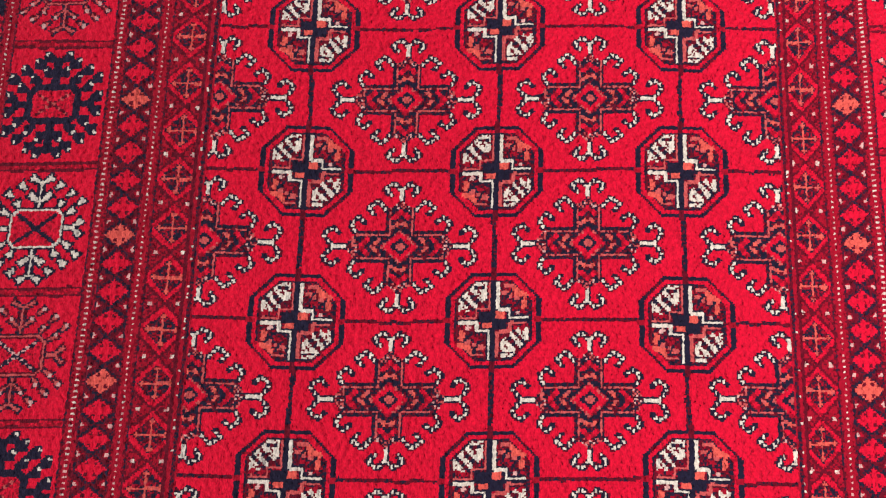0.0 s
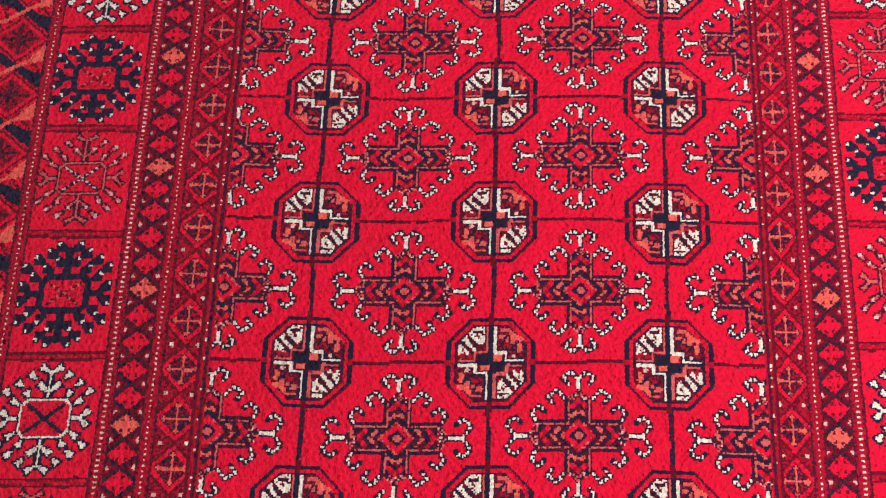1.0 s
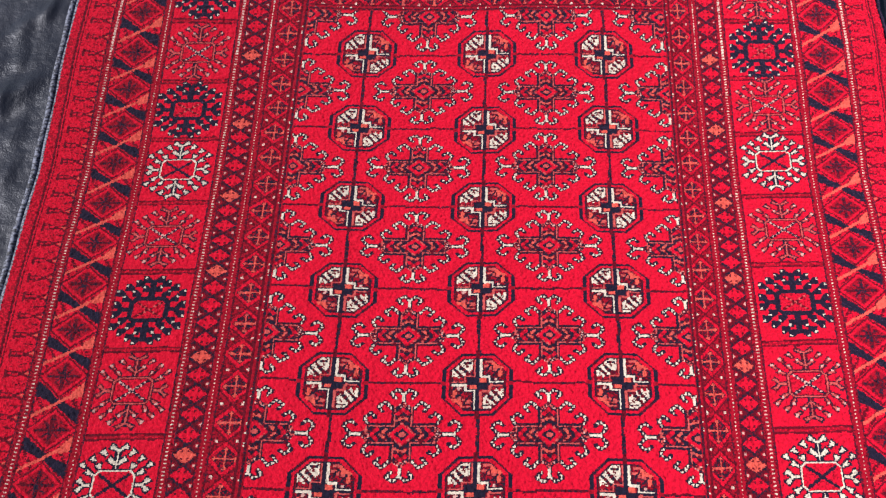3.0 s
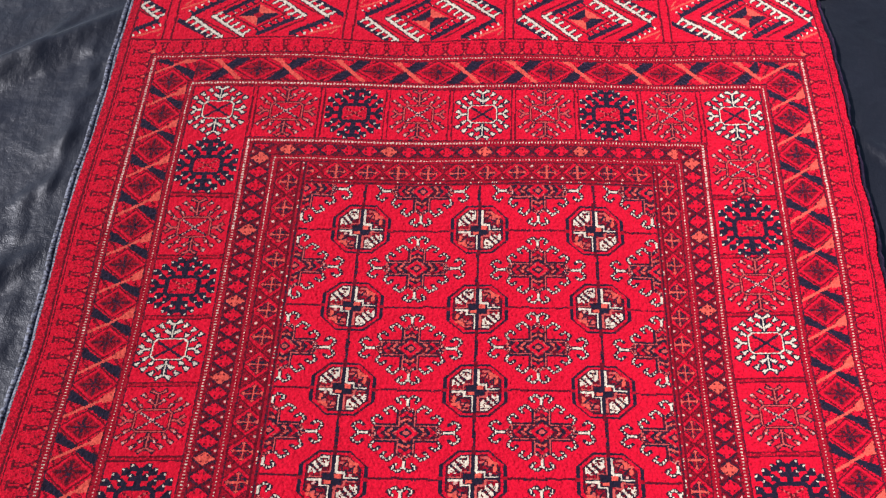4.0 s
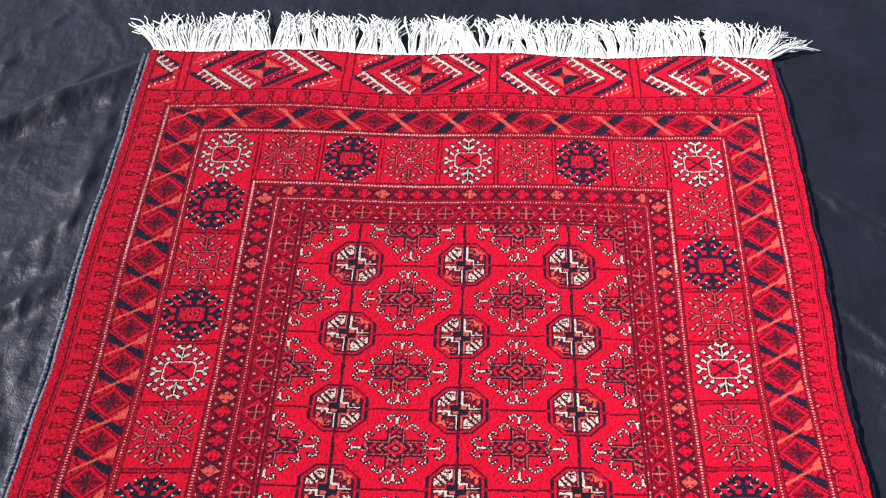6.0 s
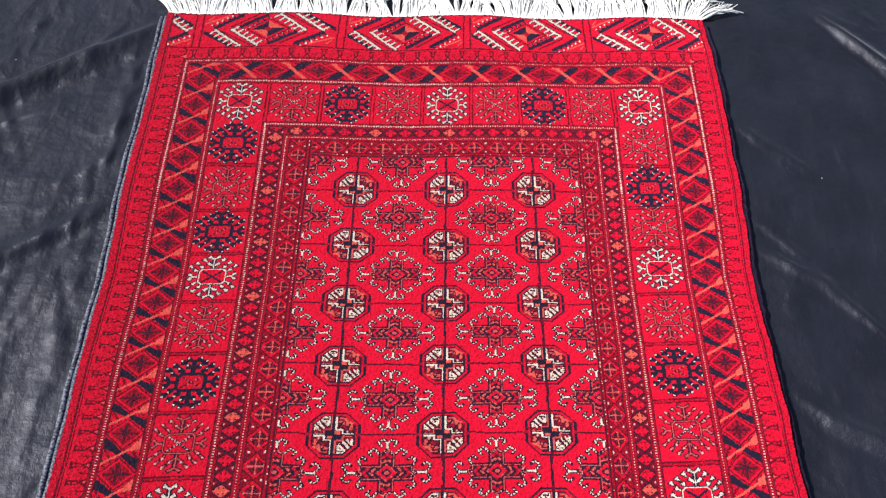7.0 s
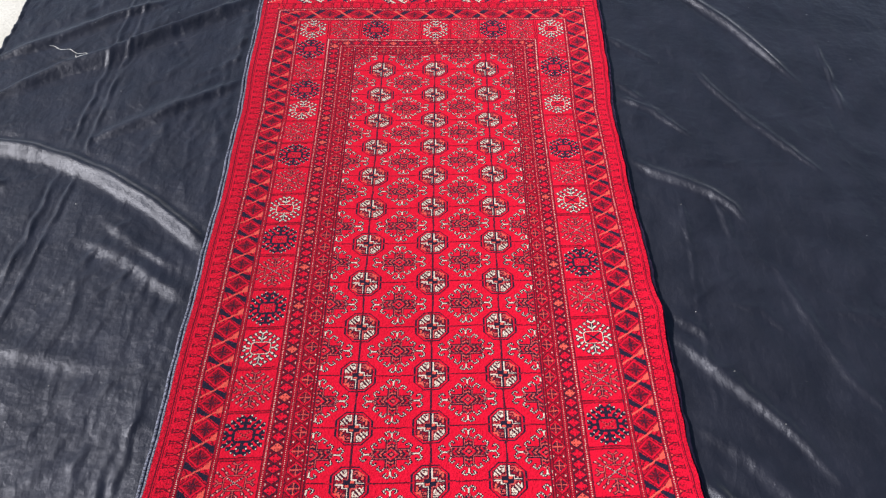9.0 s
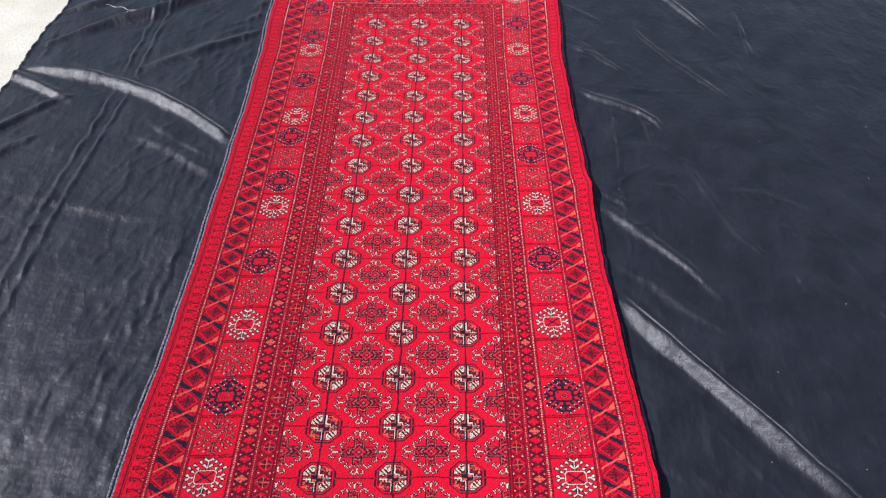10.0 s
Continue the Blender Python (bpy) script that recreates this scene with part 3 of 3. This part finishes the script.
def crosses():
    """Small crosses in a lattice of diamonds."""
    m, s, b, w, wide, end = band("field", "d4")
    n = 16.0
    a = wave(s + 4, n)
    q = np.abs(a) / 8 + np.abs(b) / (wide * 0.46)
    paint(m, CRIMSON)
    paint(m & (q > 1.02) & (SPECK < 0.35), MAROON)
    paint(m & (q > 0.94) & (q < 1.08), MAROON)
    paint(m & (q < 0.94), RED)
    paint(m & (q < 0.94) & (SPECK < 0.2), CRIMSON)
    paint(m & (q < 0.70), MAROON)
    paint(m & (q < 0.70) & (SPECK < 0.45), NAVY)
    paint(m & (q < 0.60) & (SPECK > 0.75), CRIMSON)
    arm = ((np.abs(a) < 0.42) & (np.abs(b) < 4.6)) | ((np.abs(b) < 0.42) & (np.abs(a) < 5.0))
    arm |= ((np.abs(np.abs(a) - 4.2) < 0.35) & (np.abs(b) < 1.0)) | ((np.abs(np.abs(b) - 4.0) < 0.35) & (np.abs(a) < 1.0))
    paint(m & arm, ORANGE)
    paint(m & arm & (SPECK < 0.3), PINK)
    dots = (np.hypot(np.abs(a) - 8, np.abs(b) - wide * 0.24) < 0.7) | (np.hypot(np.abs(a) - 5.0, np.abs(b) - wide * 0.42) < 0.65)
    paint(m & dots, ROSE)
    paint(m & dots & (SPECK < 0.3), IVORY)
    paint(m & (w < 4.2), MAROON)
    paint(m & (w < 3.2), CRIMSON)
    paint(m & (w < 1.8) & (w > 0.6), MAROON)
    paint(m & (w < 1.8) & (w > 0.6) & (SPECK < 0.4), NAVY)
    paint(m & (w < 2.6) & (w > 1.6) & (SPECK < 0.1), IVORY)


def diamonds():
    """A chain of red diamonds on dark, every fifth orange."""
    m, s, b, w, wide, end = band("d4", "d3")
    n = np.where(end, 10.4, 9.0)
    k = np.floor((s + 3) / n)
    a = (s + 3) - (k + 0.5) * n
    q = np.abs(a) / (n * 0.5) + np.abs(b) / (wide * 0.40)
    paint(m, CRIMSON)
    paint(m & (q > 0.82) & (q < 1.30), MAROON)
    paint(m & (q > 0.86) & (q < 1.16) & (SPECK < 0.6), NAVY)
    paint(m & (q > 1.30) & (q < 1.45), MAROON)
    paint(m & (q < 0.82), RED)
    paint(m & (q < 0.82) & (k % 5 == 0), ORANGE)
    paint(m & (q < 0.7) & (np.hypot(np.abs(a) - 1.6, np.abs(b) - 1.3) < 0.6), MAROON)
    paint(m & (np.hypot(np.abs(a) - n / 2, np.abs(b) - wide * 0.30) < 0.62), ROSE)


def lightning():
    """Rhombs between crossing bars of navy and orange."""
    m, s, b, w, wide, end = band("d2", "d1")
    n = np.where(end, 33.0, 24.0)
    a = wave(s + np.where(end, 10, 13), n)
    flip = np.where(end, 1.0, np.sign(GX))
    q = np.abs(a) / (n * 0.47) + np.abs(b) / (wide * 0.50)
    e = np.where(a > 0, a - n / 2, a + n / 2)
    lean = b * flip * np.where(end, 0.95, 0.62)
    paint(m, RED)
    paint(m & (SPECK < 0.28), CRIMSON)
    hook = np.abs(wave(b * 1.0 + e * 0.6, 5.0)) < 0.9
    paint(m & (q > 0.95) & hook & (SPECK < 0.8), MAROON)
    bar = np.abs(e - lean) < np.where(end, 4.0, 1.5 + 0.16 * np.abs(b))
    paint(m & bar & (q > 0.86), NAVY)
    line = np.abs(e + lean) < np.where(end, 1.6, 0.85)
    paint(m & line & (q > 0.80), ORANGE)
    wedge = (np.abs(e + lean) < 0.34 * np.abs(b)) & (np.abs(b) > wide * 0.22) & (q > 0.9)
    paint(m & wedge & (b * flip > 0), ORANGE)
    paint(m & (q < 0.90), MAROON)
    paint(m & (q < 0.80), RED)
    paint(m & (q < 0.66), CRIMSON)
    paint(m & (q < 0.62) & (SPECK < 0.22), MAROON)
    rays = (np.abs(a) < 0.7) | (np.abs(b) < 0.7) | (np.abs(np.abs(a) - np.abs(b)) < 0.7)
    paint(m & (q < 0.60) & rays, MAROON)
    paint(m & (q < 0.55) & rays & (SPECK < 0.4), NAVY)


def saw():
    """The outer band of small trees."""
    m = (np.abs(GX) < BX["edge"]) & (BEYOND < BY["elem"]) & ~inside("d1")
    _, s, b, w, wide, end = band("d1", "edge")
    end = np.abs(GX) < BX["d1"]
    w = np.where(end, BEYOND - BY["d1"], np.abs(GX) - BX["d1"])
    top = np.where(end, 12.5, 14.5)
    n = np.where(end, 11.3, 10.0)
    a = (s % n) - n / 2
    h = w / top
    paint(m, RED)
    paint(m & (SPECK < 0.16) & (h < 1), CRIMSON)
    arc = np.hypot(a / (n * 0.47), (h - 0.50) / 0.40)
    paint(m & (np.abs(arc - 1.0) < 0.10) & (h < 0.52), MAROON)
    paint(m & (arc < 0.55) & (h < 0.62) & (SPECK < 0.35), CRIMSON)
    paint(m & (np.abs(np.abs(a) - n * 0.40) < 0.42) & (h > 0.5) & (h < 0.88), MAROON)
    paint(m & (np.abs(a) > n * 0.27) & (np.abs(h - 0.86) < 0.04), MAROON)
    paint(m & (np.abs(a) > n * 0.33) & (np.abs(h - 0.68) < 0.035) & (SPECK < 0.8), MAROON)
    paint(m & (np.abs(a) < 0.5) & (h > 0.10) & (h < 0.5) & (SPECK < 0.7), MAROON)
    paint(m & (np.abs(np.abs(a) - n * 0.5) < 1.9 * (0.32 - h) / 0.32) & (h < 0.30) & (h > 0.04), ORANGE)
    paint(m & (h > 1.0) & (h < 1.07), MAROON)


def dotted(name):
    x0, y0 = BX[name], BY[name]
    d = np.maximum(np.abs(GX) - x0, BEYOND - y0)
    s = np.where(np.abs(GX) - x0 > BEYOND - y0, GY, GX)
    paint(np.abs(d) < 2.6, MAROON)
    paint((np.abs(d) < 2.6) & (SPECK < 0.4), NAVY)
    paint(np.abs(d) < 1.9, CRIMSON)
    on = (np.abs(d) < 0.47) & (s % 1.7143 < 0.85)
    paint(on, ROSE)
    paint(on & (SPECK < 0.4), IVORY)
    paint((np.abs(d) < 1.9) & (np.abs(d) > 1.2) & (SPECK < 0.4), MAROON)


def star_border():
    xm, ym = (BX["d3"] + BX["d2"]) / 2 + 0.5, (BY["d3"] + BY["d2"]) / 2
    order = {-1: "WDRDWRDRWDRDWRDRWRDRWRDW", 1: "WRDRWRDRWRDRWRDRWRDRWRDW"}
    clip = (-BX["d2"] + 1.5, -BY["d2"] + 1.5, BX["d2"] - 1.5, NEAR + BY["d2"] - 1.5)
    m, s, b, w, wide, end = band("d3", "d2")
    for side in (-1, 1):
        for i in range(24):
            cy = star_y(i, side)
            if 0 < i < 22:
                y = 0.5 * (cy + star_y(i + 1, side))
                paint(m & ~end & (GX * side > 0) & (np.abs(np.abs(WY - y) - 1.1) < 0.45), MAROON)
                paint(m & ~end & (GX * side > 0) & (np.abs(WY - y) < 0.65) & (SPECK < 0.7), CRIMSON)
            STARS[order[side][i]].lay(side * xm, cy + rk.uniform(-0.5, 0.5), clip)
    for cy in (-ym, NEAR + ym):
        near = (GY > 0) == (cy > 0)
        for i in range(-4, 4):
            x = (i + 0.5) * xm / 4.0
            paint(m & near & (BEYOND > BY["d3"]) & (np.abs(np.abs(WX - x) - 1.1) < 0.45), MAROON)
        for i in range(-3, 4):
            STARS["RDRWRDR"[i + 3]].lay(i * xm / 4.0, cy)


STAR_N = {-1: [-76, 75, 239, 404, 566, 719, NEAR + 75], 1: [-75, 67, 232, 398, 564, 721, NEAR + 75]}


def star_y(i, side):
    """Where the stars of the long sides stand along the rug."""
    return float(np.interp(i, [0, 4, 8, 12, 16, 20, 23], STAR_N[side]))


def end_panel():
    """The skirt panel: lozenges with white combs."""
    y0, y1 = BY["elem"], BY["edge"]
    h = y1 - y0
    m = Motif(48, h / 2.0, 9)
    x, y = m.x, m.y
    for s in (1, -1):
        for x0, c, wd in ((-38, NAVY, 3.0), (-27, MAROON, 1.2), (-20, NAVY, 3.0)):
            m.stroke([(s * x0, -s * 3), (s * (x0 + 18), -s * 14)], wd, [c])
        for x0, c, wd in ((-47, NAVY, 3.0), (-33, MAROON, 1.0)):
            m.stroke([(s * x0, s * 1), (s * (x0 + 22), s * 15)], wd, [c])
        for k in range(6):
            px, py = -38 + 3.4 * k, -3 - 2.1 * k
            m.stroke([(s * px, s * py), (s * (px - 2.2), s * (py - 2.0))], 1.2, [NAVY])
            m.stroke([(s * (px + 18), s * py), (s * (px + 20.5), s * (py + 2.4))], 1.2, [NAVY])
            m.spot(s * (px - 3.0), s * (py - 2.6), 0.75, IVORY)
            m.spot(s * (px + 21.4), s * (py + 3.2), 0.75, IVORY)
        for base, e in ((-38, -1), (-26, 1)):
            a0, a1 = (base, -0.5), (base + 19.5, 15.2)
            m.stroke([(s * a0[0], s * a0[1]), (s * a1[0], s * a1[1])], 3.2, [NAVY, MAROON], 1.0)
            for layer, wd in ((NAVY, 2.2), (IVORY, 1.25)):
                for k in range(6):
                    f = 0.03 + k * 0.185
                    px, py = a0[0] + 19.5 * f, a0[1] + 15.7 * f
                    m.stroke([(s * px, s * py), (s * (px + 4.0 * e), s * (py - 3.0 * e))], wd, [layer])
            m.stroke([(s * a0[0], s * a0[1]), (s * a1[0], s * a1[1])], 1.6, [IVORY])
        m.stroke([(s * -48, -s * 6), (s * -30, -s * 14)], 1.3, [ORANGE])
        m.stroke([(s * -44, -s * 10), (s * -41, -s * 13.5)], 1.0, [ORANGE])
    q = np.abs(x) / 15 + np.abs(y) / 10.5
    m.fill((q < 1.0), RED)
    m.fill((q < 1.05) & (q > 0.93), MAROON)
    q = np.abs(x) / 11.5 + np.abs(y) / 8.0
    m.fill(q < 1, NAVY)
    m.fill((q < 1) & (x * y < 0) & (np.abs(y) > 0.8), ORANGE)
    m.fill(np.abs(x) / 3 + np.abs(y) / 2.4 < 1, CRIMSON)
    for cy, lim in ((-(y0 + h / 2.0), (-HALF + 5, -y1, HALF - 5, -y0)), (NEAR + y0 + h / 2.0, (-HALF + 5, NEAR + y0, HALF - 5, NEAR + y1))):
        for cx in (-228, -131, -33, 62, 159):
            m.lay(cx, cy, lim)
    e = BEYOND > y0
    for x0 in (-181, -80, 15, 110):
        d = np.abs(WX - x0)
        paint(e & (d < 4.2), RED)
        paint(e & (np.abs(d - 2.6) < 0.6), MAROON)
    paint((np.abs(BEYOND - y0) < 0.7) & (np.abs(GX) < HALF - 4), MAROON)
    paint(e & (BEYOND > y1 - 1.3), MAROON)


field_part()
crosses()
diamonds()
star_border()
lightning()
saw()
for name_ in ("d4", "d3", "d2", "d1"):
    dotted(name_)
end_panel()
paint(np.abs(GX) > HALF - 4.5, RED)
paint((np.abs(GX) > HALF - 4.5) & (SPECK < 0.5), CRIMSON)
paint(np.abs(np.abs(GX) - (HALF - 4.6)) < 0.5, MAROON)

# the warp and weft are not even: rows of medallions along, bands across
ROW_Y = [0.0000, -0.0910, -0.1788, -0.2645, -0.3539, -0.4473, -0.5427, -0.6383, -0.7419, -0.8449, -0.9466, -1.0458, -1.1525, -1.2627, -1.3697, -1.4724, -1.5706]
UP_K = [0, 27, 44, 55, 95, 116, 129, 162]
UP_Y = [0.0, 0.0595, 0.0940, 0.1185, 0.2040, 0.2485, 0.2780, 0.3550]
ACROSS_K = [0, 91, 108, 123, 160, 185, 206]
ACROSS_L = [0, 1.545, 1.845, 2.085, 2.71, 3.13, 3.50]
ACROSS_R = [0, 1.50, 1.745, 1.955, 2.57, 2.975, 3.27]
# the borders widen a little towards both ends
WIDE_Y = [-1.47, -1.13, -0.79, -0.44, -0.14, 0.16, 0.36]
WIDE_L = [1.045, 1.025, 1.006, 1.007, 1.004, 1.035, 1.048]
WIDE_R = [1.080, 1.043, 1.022, 1.007, 1.002, 1.036, 1.045]
_k = [-a for a in UP_K[:0:-1]] + [PER * i for i in range(N_ROWS)] + [NEAR + a for a in UP_K[1:]]
_y = [ROW_Y[0] + a for a in UP_Y[:0:-1]] + ROW_Y + [ROW_Y[-1] - a for a in UP_Y[1:]]
RUG_TOP = 0.012


def rug_place(k, n):
    """The place of a knot corner: k across from the middle, n along from the first row."""
    yc = np.interp(n, _k, _y)
    s = 0.125 * (1 - 0.03 * yc)
    u = np.where(k < 0, -np.interp(-k, ACROSS_K, ACROSS_L), np.interp(k, ACROSS_K, ACROSS_R))
    wide = np.where(k < 0, np.interp(yc, WIDE_Y, WIDE_L), np.interp(yc, WIDE_Y, WIDE_R)) - 1
    x = u * s * (1 + wide * np.clip((np.abs(k) - 70) / 60, 0, 1))
    rim = np.clip((np.abs(k) - 150) / 55, 0, 1)
    x = x + rim * (0.002 * np.sin(yc * 9.0 + np.sign(k)) + 0.0012 * np.sin(yc * 23 + k * 0.01))
    x = x + 0.005 * rim * (k > 0) * np.exp(-(((yc + 0.72) / 0.035) ** 2))
    x = x + np.clip((k - 195) / 11, 0, 1) * (0.0006 * np.sin(yc * 71) + 0.0004 * np.sin(yc * 133 + 2))
    y = yc + RUG_SKEW * x + 0.0012 * np.sin(k * 0.045) + 0.003 * np.clip((yc - 0.2) / 0.1, 0, 1) * np.sin(x * 22 + 1)
    return x, y


def rug_height(x, y, k):
    z = RUG_TOP + 0.0016 * hum(x, y, 11, 0.5) + 0.0005 * hum(x, y, 12, 0.11)
    z = z + 0.0024 * np.clip((k - 178) / 28, 0, 1) * (1 + 0.6 * np.sin(y * 14) + 0.4 * np.sin(y * 53))
    for by, h, w in ((-0.72, 0.012, 0.045), (-1.475, 0.014, 0.05), (-1.064, 0.005, 0.06)):
        z = z + h * np.exp(-(((y - by) / w) ** 2)) * np.clip((k - 160) / 46, 0, 1) ** 2
    return z


gk, gn = np.meshgrid(np.arange(N_ACROSS + 1) / S - HALF, np.arange(N_ALONG + 1) / S - UP)
rs = np.random.RandomState(5)
jk, jn = gk + rs.uniform(-0.16, 0.16, gk.shape), gn + rs.uniform(-0.16, 0.16, gk.shape)
jk[:, 0], jk[:, -1], jn[0], jn[-1] = gk[:, 0], gk[:, -1], gn[0], gn[-1]
gx, gy = rug_place(jk, jn)
gz = rug_height(gx, gy, gk) + rs.uniform(-0.0010, 0.0010, gk.shape)
GRID = np.stack([gx, gy, gz], -1)
TONE = np.clip(0.62 + 0.24 * rs.standard_normal(knots.shape) + 0.07 * rs.standard_normal((N_ALONG, 1)), 0, 1)

rug = tagged(new("rug"), "red hand-knotted wool rug with octagons and white fringe", "rug")


def pile(name, mask, label):
    """The knots of one band as one mesh."""
    ii, jj = np.nonzero(mask)
    w = N_ACROSS + 1
    f = np.stack([ii * w + jj, (ii + 1) * w + jj, (ii + 1) * w + jj + 1, ii * w + jj + 1], -1)
    used, inv = np.unique(f.ravel(), return_inverse=True)
    me = quads(name, GRID.reshape(-1, 3)[used], inv.reshape(-1, 4), knots[ii, jj], smooth=True)
    tone = me.attributes.new("tone", "FLOAT", "FACE")
    tone.data.foreach_set("value", TONE[ii, jj].astype(np.float32))
    return mesh_part(name, me, WOOL, rug, label)


seen_ = inside("field")
pile("field", seen_, "red field with rows of octagons and hooked crosses")
for name_, lim_, label_ in (("cross_border", "d4", "narrow crimson border of small crosses"), ("diamond_border", "d3", "narrow chain of red and orange diamonds"),
                            ("star_border", "d2", "wide red border of white, navy and red stars"), ("bar_border", "d1", "border of rhombs between navy and orange bars")):
    now_ = inside(lim_)
    pile(name_, now_ & ~seen_, label_)
    seen_ = now_
outer_ = ~seen_ & (BEYOND < BY["elem"])
pile("outer_border", outer_, "outer red border of small maroon trees")
pile("end_panel", ~seen_ & ~outer_ & (GY < 0), "woven end panel of lozenges with white combs")
pile("end_panel", ~seen_ & ~outer_ & (GY > 0), "woven end panel of lozenges with white combs")

# the foundation below the pile, with its sides
rim_ = np.concatenate([GRID[0, :-1], GRID[:-1, -1], GRID[-1, :0:-1], GRID[:0:-1, 0]])
low_ = rim_.copy()
low_[:, 2] = -0.0008
n_ = len(rim_)
i_ = np.arange(n_)
j_ = (i_ + 1) % n_
side_ = np.stack([i_, j_, j_ + n_, i_ + n_], -1)
mesh_part("foundation", quads("foundation", np.concatenate([rim_ - (0, 0, 0.0002), low_]), side_), [WOOL[CRIMSON]], rug, "dark red side of the pile")

# side cords
for side_k, cords in ((-HALF, 2), (HALF, 1)):
    for c_i in range(cords):
        n_s = np.linspace(-UP + 1, NEAR + UP - 1, 700)
        k_s = np.full_like(n_s, side_k)
        px, py = rug_place(k_s, n_s)
        off = (0.0030 + 0.0080 * c_i) * (1 if side_k > 0 else -1)
        px = px + off + 0.0006 * np.sin(py * 70 + c_i)
        pz = 0.0045 - 0.0022 * c_i + 0.0006 * np.sin(py * 31)
        if side_k > 0:
            ragged = np.random.RandomState(6).uniform(-1, 1, len(n_s))
            ragged = np.convolve(ragged, np.ones(3) / 2.0, "same")
            px, pz = px + 0.0010 + 0.0011 * ragged, pz + 0.0020 + 0.0008 * ragged[::-1]
        co_, f_ = tube(np.stack([px, py, pz], -1), 0.0036 if side_k < 0 else 0.0044, 7)
        mesh_part("side_cord", quads("side_cord", co_, f_), [binding if side_k < 0 else WOOL[NAVY]], rug, "blue-grey overcast side cord" if side_k < 0 else "black overcast side cord")


def web(end):
    """The flat woven strip from which the fringe hangs."""
    k = np.linspace(-HALF, HALF, 240)
    n0 = -UP if end < 0 else NEAR + UP
    x, y = rug_place(k, np.full_like(k, n0))
    out = 1 if end < 0 else -1
    rows_ = []
    for d, z in ((-0.001, 0.0095), (0.002, 0.0098), (0.006, 0.0070), (0.010, 0.0035), (0.0105, -0.0005)):
        rows_.append(np.stack([x, y + out * (d + 0.0008 * np.sin(x * 400)), np.full_like(x, z)], -1))
    co = np.concatenate(rows_)
    f = grid_faces(len(rows_), len(k))
    return quads("web", co, f), x, y


def tassel(r, length):
    """A few soft cotton cords from a knot, lying outwards along +y and curling together."""
    pieces = []
    sway, curl = r.uniform(-0.16, 0.16), r.uniform(-0.30, 0.30)
    for _ in range(r.randint(9, 13)):
        lean, bend = sway + r.uniform(-0.12, 0.12), curl + r.uniform(-0.28, 0.28)
        l = length * r.uniform(0.74, 1.12)
        x0 = r.uniform(-0.0034, 0.0034)
        t = np.linspace(0, 1, 10)
        px = x0 + l * (lean * t + bend * t ** 2.2 * 0.7) + 0.0030 * t * np.sin(t * r.uniform(5, 11) + r.uniform(0, 6))
        py = l * (t - 0.10 * abs(bend) * t * t)
        pz = 0.0050 + 0.010 * np.sin(t * 3.0) * r.uniform(0.1, 1.2) - 0.0012 * t + r.uniform(0, 0.003)
        pieces.append(tube(np.stack([px, py, np.maximum(pz, 0.0042)], -1), 0.00098, 5, 0.72))
    return joined(pieces)


rt = np.random.RandomState(21)
KINDS = []
for _ in range(14):
    co_, f_ = tassel(rt, 0.069)
    me = quads("tassel", co_, f_)
    me.materials.append(cotton)
    KINDS.append(me)
for end_ in (-1, 1):
    me, wx, wy = web(end_)
    mesh_part("woven_end", me, [cotton], rug, "white cotton woven end strip")
    count_ = 165
    for i_t in range(count_):
        q_ = (i_t + 0.5) / count_
        x_t = np.interp(q_, np.linspace(0, 1, len(wx)), wx) + rt.uniform(-0.001, 0.001)
        y_t = np.interp(x_t, wx, wy)
        lean_ = 14 * math.sin(i_t * 0.33) + 8 * math.sin(i_t * 0.9 + 2) + rt.uniform(-9, 9)
        if i_t > count_ - 10:
            lean_ = 0.3 * lean_ - 7.5 * (i_t - count_ + 10)
        if i_t < 4:
            lean_ = 20 + 4 * i_t
        ob = new("tassel", KINDS[rt.randint(len(KINDS))])
        ob.parent = rug
        m_ = pose(x_t, y_t + (0.009 if end_ < 0 else -0.009), -0.0040, 0, 0, lean_ if end_ < 0 else 180 + lean_)
        ob.matrix_local = m_ @ Matrix.Diagonal((1, rt.uniform(0.9, 1.12), 1, 1))

# ---- a loose thread and lint on the cloth ----
t_s = np.linspace(0, 1, 60)
curl = np.clip((t_s - 0.72) / 0.28, 0, 1)
tx = -0.962 + 0.131 * np.minimum(t_s, 0.72) + 0.012 * np.sin(curl * 4.9) - 0.006 * curl
ty = 0.096 - 0.044 * np.minimum(t_s, 0.72) + 0.004 * np.sin(t_s * 19) - 0.008 * (1 - np.cos(curl * 4.9))
tz = cloth_height(tx, ty) + 0.0012
co_, f_ = tube(np.stack([tx, ty, tz], -1), 0.00052, 5)
me = quads("thread", co_, f_)
me.materials.append(lint)
tagged(new("thread", me), "loose white cotton thread lying on the black cloth", "thread")

rl = np.random.RandomState(77)
bits = []
for _ in range(50):
    lx, ly = (rl.uniform(0.45, 1.35), rl.uniform(-1.5, 0.4)) if rl.uniform() < 0.7 else (rl.uniform(-1.0, -0.45), rl.uniform(-1.4, 0.4))
    la, ll = rl.uniform(0, 6.28), rl.uniform(0.0004, 0.0014)
    lp = np.array([[lx, ly], [lx + ll * math.cos(la), ly + ll * math.sin(la)], [lx + 2 * ll * math.cos(la + 0.5), ly + 2 * ll * math.sin(la + 0.5)]])
    lz = cloth_height(lp[:, 0].copy(), lp[:, 1].copy()) + 0.0006
    bits.append(tube(np.column_stack([lp, lz]), rl.uniform(0.00016, 0.00045), 4))
co_, f_ = joined(bits)
me = quads("lint", co_, f_)
me.materials.append(lint)
tagged(new("lint", me), "scattered white lint specks on the black cloth", "lint", kind="stuff")
